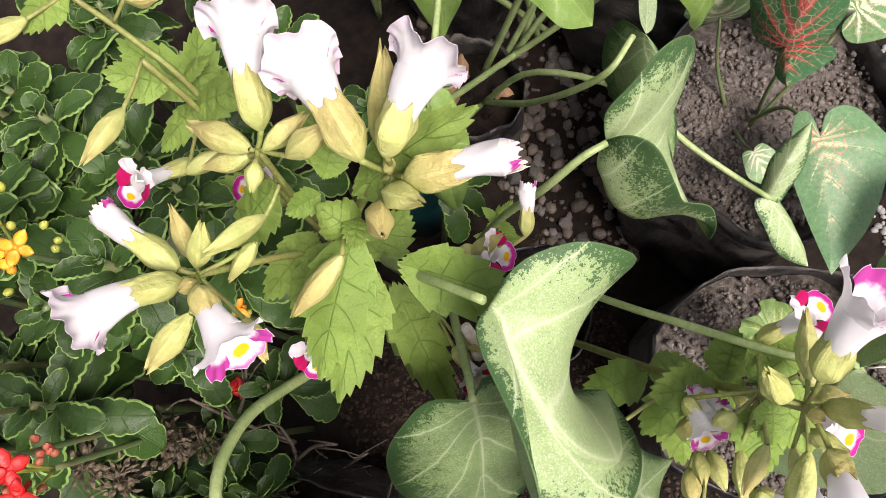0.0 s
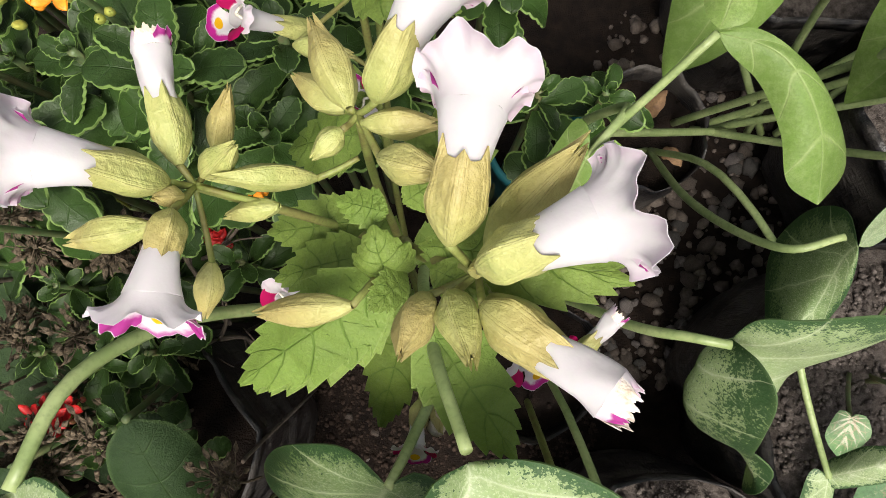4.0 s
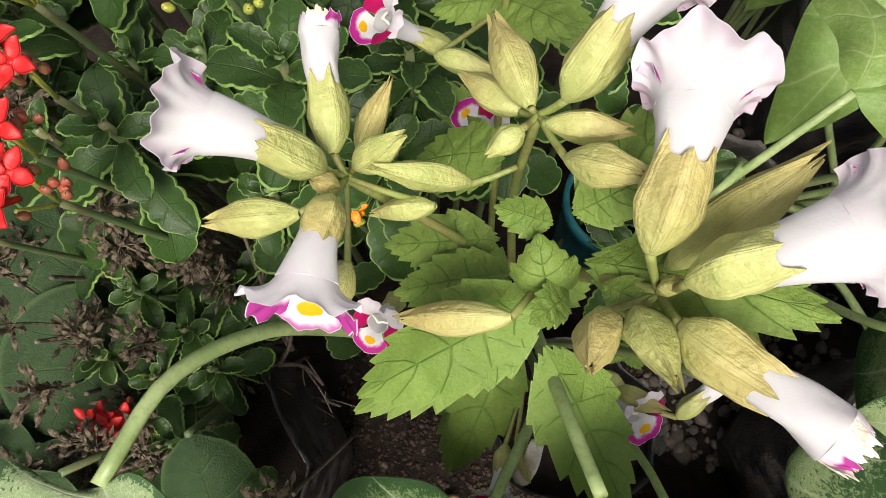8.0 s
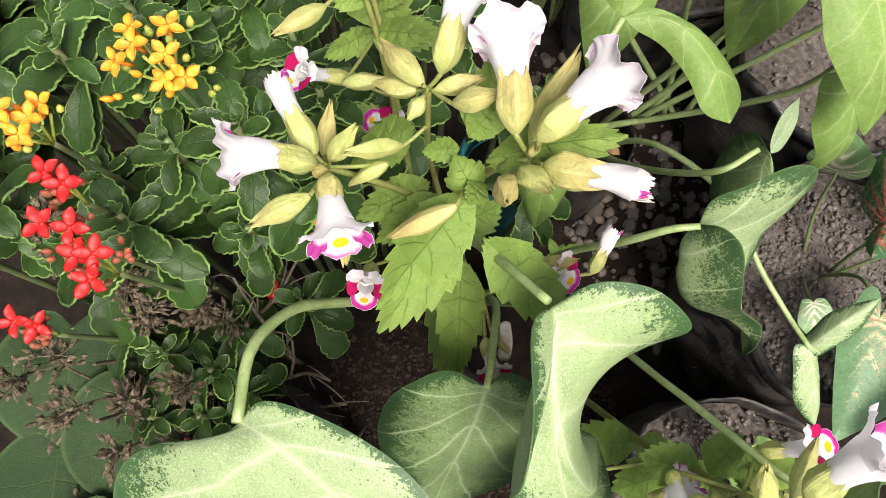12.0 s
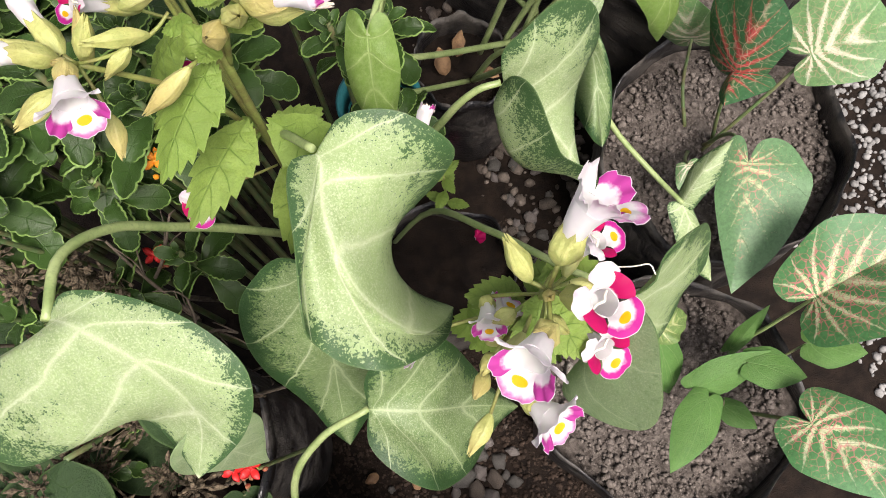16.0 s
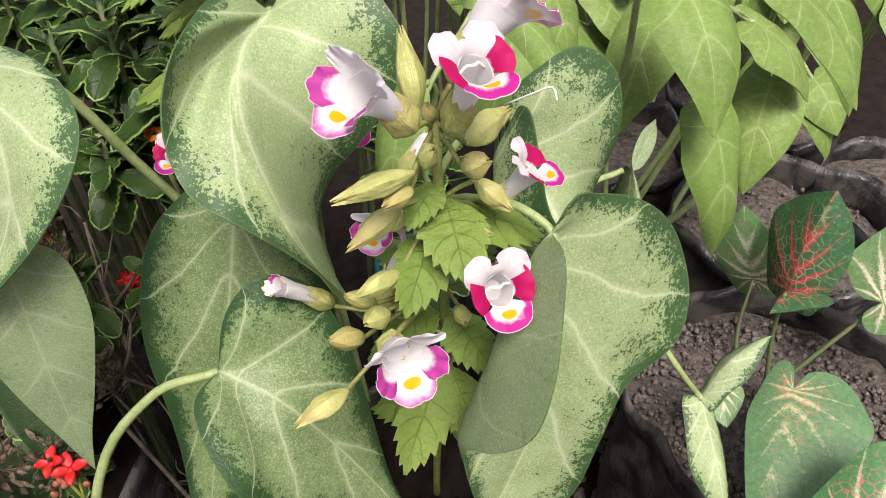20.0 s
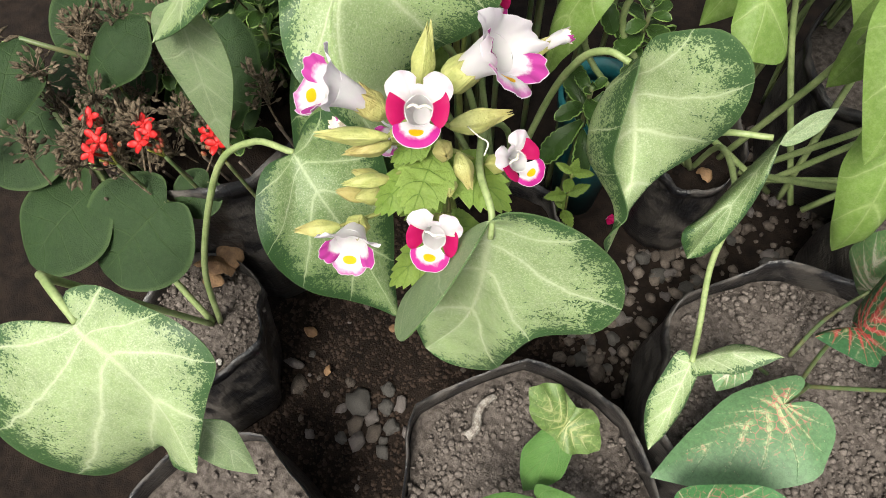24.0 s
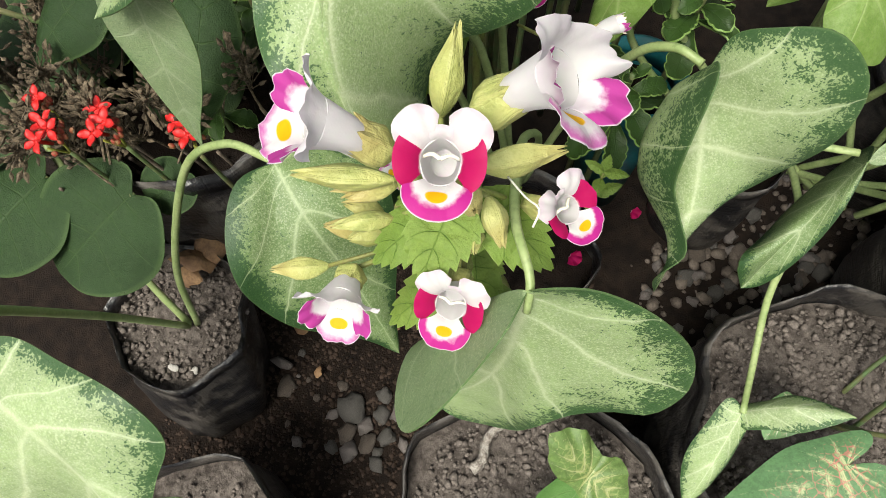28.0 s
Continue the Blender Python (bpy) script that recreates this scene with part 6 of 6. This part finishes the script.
def flower_head(x, y, z, mat, count, spread, label, seed, size=1.0, base=None):
    rnd = random.Random(seed)
    b = base if base is not None else z - 0.14
    head = thing("kalanchoe_flower_stalk", (x, y, b), label, "flower", "kalanchoe flower heads")
    stalk("stem", [(x + 0.006, y + 0.012, b), (x, y, z - 0.03)], 0.0018, 0.0014, PETIOLE_DARK, head)
    spread = spread * (0.75 if mat is RED else 1.0)
    for k in range(count):
        r, t = spread * math.sqrt((k + 0.4) / count), 2.4 * k + rnd.uniform(-0.3, 0.3)
        c = (x + r * math.cos(t), y + r * math.sin(t), z + rnd.uniform(-0.006, 0.004) - r * 0.3)
        stalk("pedicel", [(x, y, z - 0.032), (c[0], c[1], c[2] - 0.008)], 0.0008, 0.0008, YELLOW_GREEN, head, 5, 4)
        four_petals(head, c, (r * math.cos(t) * 25, r * math.sin(t) * 25 - 0.3, 1), size * (1.0 if mat is RED else 0.88), mat, seed * 40 + k)
    for k in range(15):
        r, t = spread * rnd.uniform(0.4, 1.35), rnd.uniform(0, 6.28)
        c = np.array((x + r * math.cos(t), y + r * math.sin(t), z - 0.008 - r * 0.4))
        g, _ = pod_grid(rnd.uniform(0.004, 0.007), 0.0018, n=5, sides=8, seed=k)
        v, f, _ = sheet(place_grid(g, frame_for((r * math.cos(t) * 30, r * math.sin(t) * 30, 1), (0, 1, 0.2)), c), True, 0.0003)
        add_mesh("bud", v, f, [RED_BUD if mat is RED else YELLOW_GREEN if k % 3 else mat], head)
    return head


HEADS = ((-0.170, 0.306, 0.543, ORANGE, 7, 0.020), (-0.229, 0.288, 0.541, ORANGE, 4, 0.010), (-0.222, 0.262, 0.525, RED, 2, 0.010), (-0.222, 0.240, 0.525, RED, 2, 0.012), (-0.211, 0.226, 0.524, RED, 3, 0.013), (-0.265, 0.215, 0.470, RED, 2, 0.008), (-0.229, 0.264, 0.340, RED, 2, 0.007), (-0.177, 0.251, 0.300, RED, 2, 0.006), (-0.245, 0.144, 0.334, RED, 5, 0.012),
    (-0.233, 0.042, 0.354, RED, 1, 0.004), (-0.216, 0.030, 0.352, RED, 3, 0.011), (-0.150, 0.075, 0.352, RED, 2, 0.010), (-0.181, 0.051, 0.366, RED, 3, 0.012), (-0.085, 0.315, 0.420, ORANGE, 3, 0.010), (-0.130, 0.262, 0.42, ORANGE, 2, 0.007), (-0.262, 0.080, 0.345, RED, 2, 0.008))
for k, (x, y, z, mt, cnt, sp) in enumerate(HEADS):
    flower_head(x, y, z, mt, cnt, sp, "orange four-petalled kalanchoe flower head" if mt is ORANGE else "red four-petalled kalanchoe flower head", 100 + k, base=max(z - 0.16, 0.0))


def husk_mesh(seed):
    """A spray of shrivelled four-pointed husks on short twigs."""
    rnd = random.Random(seed)
    verts, faces = [], []

    def join(v, f):
        faces.extend([[i + len(verts) for i in q] for q in f])
        verts.extend(list(v))

    join(*tube([(0, 0, -0.06), (0.002, 0.003, -0.03), (0, 0, 0)], 0.0011, 0.0008, 5, 6))
    for k in range(44):
        t, el, r = rnd.uniform(0, 6.28), rnd.uniform(0.0, 1.4), rnd.uniform(0.006, 0.019)
        d = np.array((math.cos(t) * math.cos(el), math.sin(t) * math.cos(el), math.sin(el)))
        p0 = np.array((0, 0, rnd.uniform(-0.03, 0.0)))
        c = p0 + d * r
        join(*tube([p0, c], 0.0005, 0.0004, 4, 3))
        g, _ = pod_grid(rnd.uniform(0.004, 0.009), rnd.uniform(0.0011, 0.0021), ribs=4, wing=0.35, n=6, sides=8, tip=0.1, seed=k)
        axis = d + np.array((rnd.uniform(-0.5, 0.5), rnd.uniform(-0.5, 0.5), rnd.uniform(-0.3, 0.5)))
        v, f, _ = sheet(place_grid(g, frame_for(axis, (0.3, 0.2, 0.9)), c), True, 0.0003)
        join(v, f)
    me = bpy.data.meshes.new("husk")
    me.from_pydata([tuple(map(float, v)) for v in verts], [], faces)
    me.materials.append(DRY)
    return me


HUSKS = [husk_mesh(k) for k in range(5)]
dry_rnd = random.Random(77)
spots = [(-0.28, 0.21, 0.42), (-0.233, 0.238, 0.425), (-0.208, 0.230, 0.385), (-0.289, 0.177, 0.40), (-0.27, 0.154, 0.37), (-0.264, 0.275, 0.455), (-0.232, 0.229, 0.40), (-0.247, 0.055, 0.355), (-0.21, 0.059, 0.355), (-0.181, 0.075, 0.355), (-0.158, 0.088, 0.350), (-0.234, 0.010, 0.335), (-0.144, 0.123, 0.370)]
spots += [(dry_rnd.uniform(-0.34, -0.19), dry_rnd.uniform(0.03, 0.24), dry_rnd.uniform(0.29, 0.37)) for _ in range(34)]
spots += [(dry_rnd.uniform(-0.34, -0.22), dry_rnd.uniform(-0.02, 0.12), dry_rnd.uniform(0.30, 0.35)) for _ in range(16)]
for k, (x, y, z) in enumerate(spots):
    head = thing("dry_flower_stalk", (x, y, z - 0.25), "withered brown kalanchoe flower stalk", "dry flower", "withered flower stalks")
    stalk("stem", [(x + dry_rnd.uniform(-0.02, 0.02), y + 0.03, max(z - 0.25, 0.0)), (x, y + 0.004, z - 0.08), (x, y, z - 0.055)], 0.0016, 0.0012, TWIG, head, 6, 6)
    hk = new("husk", HUSKS[k % 5])
    hk.matrix_basis = Matrix.LocRotScale((x, y, z), Euler((dry_rnd.uniform(-0.5, 0.5), dry_rnd.uniform(-0.5, 0.5), dry_rnd.uniform(0, 6.3))), (0.78, 0.78, 0.78))
    attach(hk, head)

# ---- round-leaved plant and the bag beside it ----
begonia = thing("round_leaved_plant", (-0.235, 0.0, 0.0), "low plant with large round dull-green leaves", "plant", "round-leaved plants")
for k, (c, n, r) in enumerate((((-0.203, 0.006, 0.262), (0.15, -0.45, 0.8), 0.047), ((-0.262, -0.020, 0.258), (-0.1, -0.3, 0.9), 0.045), ((-0.182, 0.055, 0.270), (0.2, -0.5, 0.8), 0.020), ((-0.30, 0.09, 0.30), (0.1, -0.2, 0.9), 0.045), ((-0.285, 0.17, 0.30), (0.2, -0.1, 0.9), 0.045), ((-0.33, 0.02, 0.28), (0, -0.2, 0.9), 0.05), ((-0.235, 0.205, 0.270), (0.1, -0.2, 0.95), 0.042), ((-0.325, 0.215, 0.300), (0.2, -0.2, 0.9), 0.050), ((-0.235, 0.130, 0.262), (0.2, -0.1, 0.95), 0.040), ((-0.345, 0.135, 0.290), (0.1, -0.1, 0.95), 0.050))):
    M = frame_for(n, (0.2, 1, 0.1))
    c = np.array(c)
    rim = lambda d: c + r * (M[:, 0] * math.sin(radians(d)) * 1.02 + M[:, 1] * math.cos(radians(d)) + M[:, 2] * 0.08 * math.sin(radians(3 * d + 50 * k)))
    blade(begonia, [c + M[:, 1] * r * 0.72, c + M[:, 2] * r * 0.10, c - M[:, 1] * r], [rim(-d) for d in (18, 45, 80, 115, 150)], [rim(d) for d in (18, 45, 80, 115, 150)], mats=[ROUND_LEAF], nt=30, na=7, fan=1.6, cup=0.05)
    stalk("petiole", [(-0.24, 0.03, 0.0), (0.5 * (c[0] - 0.24), 0.5 * (c[1] + 0.03), 0.15), c + M[:, 1] * r * 0.72], 0.003, 0.002, PETIOLE_DARK, begonia)
long_leafs = thing("strap_leaved_plant", (-0.22, 0.14, 0.0), "plant with long folded grey-green leaves among dry stalks", "plant")
for b, t, wd in (((-0.185, 0.150, 0.385), (-0.160, 0.085, 0.320), 0.045), ((-0.245, 0.120, 0.370), (-0.270, 0.060, 0.330), 0.05), ((-0.32, 0.06, 0.36), (-0.30, 0.0, 0.33), 0.05)):
    lw, rw = side_leaf(b, t, wd, 10, 0.4)
    leaf("leaf", long_leafs, [ROUND_LEAF], b, t, lw, rw, cup=0.3, sag=0.1, nt=24, na=5)
    stalk("petiole", [(-0.22, 0.16, 0.0), (-0.21, 0.17, 0.2), b], 0.0026, 0.002, PETIOLE_DARK, long_leafs)

# ---- teal pot, twigs, litter and stones ----
def plant_pot(x, y, top, r, mat, label):
    """A moulded round pot with a thick rim, filled with soil."""
    pot = thing("plant_pot", (x, y, 0.0), label, "plant pot")
    prof = ((0.001, 0.62), (0.6 * top, 0.80), (top - 0.024, 0.88), (top - 0.023, 0.95), (top - 0.002, 0.98), (top, 0.92), (top - 0.03, 0.86))
    rows = [[(x + r * k * math.cos(2 * math.pi * i / 40), y + r * k * math.sin(2 * math.pi * i / 40), z) for i in range(40)] for z, k in prof]
    v, f, _ = sheet(np.array(rows), True, 0.0015)
    add_mesh("pot_wall", v, f, [mat], pot)
    v, f = tube([(x, y, 0.0), (x, y, top - 0.035)], 0.6 * r, 0.84 * r, 32, 4)
    add_mesh("soil", v, f, [SOIL], pot)
    return pot


plant_pot(0.024, 0.352, 0.212, 0.040, TEAL, "teal plastic plant pot half hidden under leaves")

PETALS = ((0.070, 0.345, 0.008), (0.056, 0.206, 0.172))
twig_rnd = random.Random(12)
for k, (a, b) in enumerate((((-0.26, 0.170, 0.12), (-0.178, 0.190, 0.275)), ((-0.178, 0.190, 0.272), (-0.150, 0.183, 0.262)), ((-0.178, 0.190, 0.272), (-0.168, 0.212, 0.30)), ((-0.24, 0.15, 0.10), (-0.16, 0.155, 0.16)), ((-0.20, 0.16, 0.15), (-0.15, 0.17, 0.17)), ((-0.20, 0.235, 0.28), (-0.15, 0.26, 0.34)), ((-0.17, 0.20, 0.28), (-0.19, 0.25, 0.36)))):
    tw = thing("dry_twig", a, "thin bare dry twig", "twig", "dry twigs")
    m1 = tuple(0.5 * (p + q) + twig_rnd.uniform(-0.008, 0.008) for p, q in zip(a, b))
    stalk("stem", [a, m1, b], 0.0017, 0.0009, TWIG, tw, 6, 10)
    for j in range(3):
        e = tuple(q + twig_rnd.uniform(-0.018, 0.018) for q in b)
        stalk("branch", [m1 if j else b, tuple(0.5 * (p + q) + twig_rnd.uniform(-0.004, 0.004) for p, q in zip(m1 if j else b, e)), e], 0.0008, 0.0004, TWIG, tw, 5, 6)

sprig = thing("torenia_seedling", (0.050, 0.255, 0.0), "small yellow-green seedling on a thin stem", "plant")
stalk("stem", [(0.050, 0.262, 0.0), (0.049, 0.258, 0.12), (0.048, 0.250, 0.235)], 0.0014, 0.0009, STEM, sprig)
for k, (z, th, ln) in enumerate(((0.235, 0.3, 0.018), (0.235, 3.3, 0.016), (0.225, 1.8, 0.018), (0.225, 4.9, 0.018), (0.195, 0.9, 0.022), (0.195, 4.0, 0.022), (0.165, 2.4, 0.022), (0.165, 5.6, 0.022))):
    b = (0.048, 0.251, z)
    torenia_leaf(sprig, b, (b[0] + ln * math.cos(th), b[1] + ln * math.sin(th), z + 0.005), ln * 0.62, seed=200 + k)

litter_rnd = random.Random(3)
for k, (x, y, z, s) in enumerate(((-0.190, 0.030, 0.142, 0.040), (-0.176, 0.040, 0.146, 0.034), (-0.200, 0.020, 0.140, 0.030), (0.10, 0.385, 0.142, 0.024), (0.135, 0.375, 0.142, 0.022), (0.118, 0.400, 0.142, 0.024), (-0.12, 0.05, 0.010, 0.016), (-0.06, 0.10, 0.010, 0.014), (-0.085, 0.02, 0.008, 0.012))):
    th = litter_rnd.uniform(0, 6.28)
    b = (x, y, z)
    t = (x + s * math.cos(th), y + s * math.sin(th), z + litter_rnd.uniform(0.3, 0.7) * s * (1 if z > 0.1 else 0.3))
    lw, rw = side_leaf(b, t, s * 0.7, litter_rnd.uniform(-40, 40), 0.45)
    lf = leaf("dead_leaf", None, [DEAD_LEAF], b, t, lw, rw, cup=0.7, sag=0.2, wave=0.2, nt=14, na=3, seed=k)
    tagged(lf, "curled brown dead leaf lying on soil", "dead leaf", "fallen dead leaves")

for k, (x, y, z, s) in enumerate(((-0.149, -0.044, 0.141, (0.0045, 0.004, 0.002)), (-0.134, -0.036, 0.141, (0.0035, 0.004, 0.002)), (-0.120, 0.012, 0.010, (0.010, 0.008, 0.005)))):
    ch = new("stone", rock_mesh(50 + k, CHALK if k < 2 else STONE, 0.3))
    ch.matrix_basis = Matrix.LocRotScale((x, y, z), Euler((0, 0, 0.2)), s)
    tagged(ch, "pale chalky stone lying on soil", "stone", "loose stones")

bark = stalk("bark_chip", [(0.090, 0.070, 0.171), (0.085, 0.060, 0.172), (0.086, 0.049, 0.171), (0.091, 0.039, 0.172), (0.088, 0.029, 0.171)], 0.0030, 0.0044, BARK, None, 6, 9)
tagged(bark, "pale curved chip of bark lying on potting soil", "bark chip")

for k, (x, y, z) in enumerate(PETALS):
    lg, luv = lobe_grid(center=0, half=48, length=0.011, flare=66, mouth=0.002, z0=0.0, ruffle=0.2, seed=k)
    v, f, _ = sheet(place_grid(lg, frame_for((0.2, -0.1, 1), (0, 1, 0.1)), np.array((x, y, z))), False, 0.0002)
    tagged(add_mesh("fallen_petal", v, f, [WING_PETAL], None, np.concatenate([luv.reshape(-1, 2)] * 2)), "fallen magenta flower petal lying on the soil", "petal", "fallen petals")

# ---- gravel and pebbles ----
def scatter(name, count, area, sizes, meshes, mat, seed, label):
    rnd = random.Random(seed)
    src = [(np.array([q.co[:] for q in me.vertices]), [list(p.vertices) for p in me.polygons]) for me in meshes]
    vs, fs, off = [], [], 0
    for _ in range(count):
        px, py, s = rnd.uniform(area[0], area[1]), rnd.uniform(area[2], area[3]), rnd.choice(sizes) * rnd.uniform(0.8, 1.25)
        vv, ff = rnd.choice(src)
        rot = np.array(Euler((rnd.uniform(-0.5, 0.5), rnd.uniform(-0.5, 0.5), rnd.uniform(0, 6.3))).to_matrix())
        vs.append((vv * s) @ rot.T + (px, py, ground_height(px, py) + 0.25 * s))
        fs += [[i + off for i in q] for q in ff]
        off += len(vv)
    return tagged(add_mesh(name, np.concatenate(vs), fs, [mat]), label, "gravel", kind="stuff")


def grit_mesh(seed):
    bm = bmesh.new()
    bmesh.ops.create_icosphere(bm, subdivisions=1, radius=1.0)
    for v in bm.verts:
        v.co = Vector((v.co.x, v.co.y * 0.8, v.co.z * 0.6)) * (1 + 0.45 * noise.noise(v.co * 1.7 + Vector((seed * 2.3, 0, 0))))
    me = bpy.data.meshes.new("grit")
    bm.to_mesh(me)
    bm.free()
    return me


GRITS = [grit_mesh(k) for k in range(6)]
scatter("gravel", 6500, (0.40, 0.85, -0.25, 0.62), (0.002, 0.003, 0.004, 0.005), GRITS, PALE_STONE, 5, "pale grey gravel path beside the bags")
scatter("grit", 8000, (-0.18, 0.12, -0.14, 0.26), (0.0008, 0.001, 0.0015, 0.002, 0.003), GRITS, CRUMB, 6, "loose dark soil crumbs")
scatter("gravel", 520, (0.10, 0.30, 0.17, 0.56), (0.002, 0.003, 0.004, 0.006, 0.008), GRITS, RED_STONE, 7, "brownish-grey gravel between the bags")

rnd = random.Random(4)
cluster = [(-0.040, 0.018, 0.014), (-0.020, 0.012, 0.009), (-0.030, -0.004, 0.009), (-0.014, 0.030, 0.010), (-0.052, 0.002, 0.008), (-0.008, 0.000, 0.009), (-0.022, 0.046, 0.008), (-0.002, 0.040, 0.010), (-0.060, 0.030, 0.006), (0.004, 0.016, 0.008), (-0.018, -0.016, 0.010), (-0.105, -0.003, 0.009), (0.010, -0.010, 0.009), (0.02, 0.02, 0.008)]
for k in range(190):
    if k < len(cluster):
        px, py, s = cluster[k]
    elif k < 45:
        px, py, s = rnd.uniform(-0.13, 0.07), rnd.uniform(-0.08, 0.16), rnd.choice((0.0025, 0.003, 0.004, 0.006))
    else:
        px, py, s = rnd.uniform(0.10, 0.27), rnd.uniform(0.18, 0.50), rnd.choice((0.005, 0.006, 0.007, 0.009))
    p = new("pebble", ROCKS[k % 9])
    p.matrix_basis = Matrix.LocRotScale((px, py, ground_height(px, py) + 0.3 * s), Euler((rnd.uniform(-0.4, 0.4), rnd.uniform(-0.4, 0.4), rnd.uniform(0, 6))), (s, s, s))
    attach(p, ground)
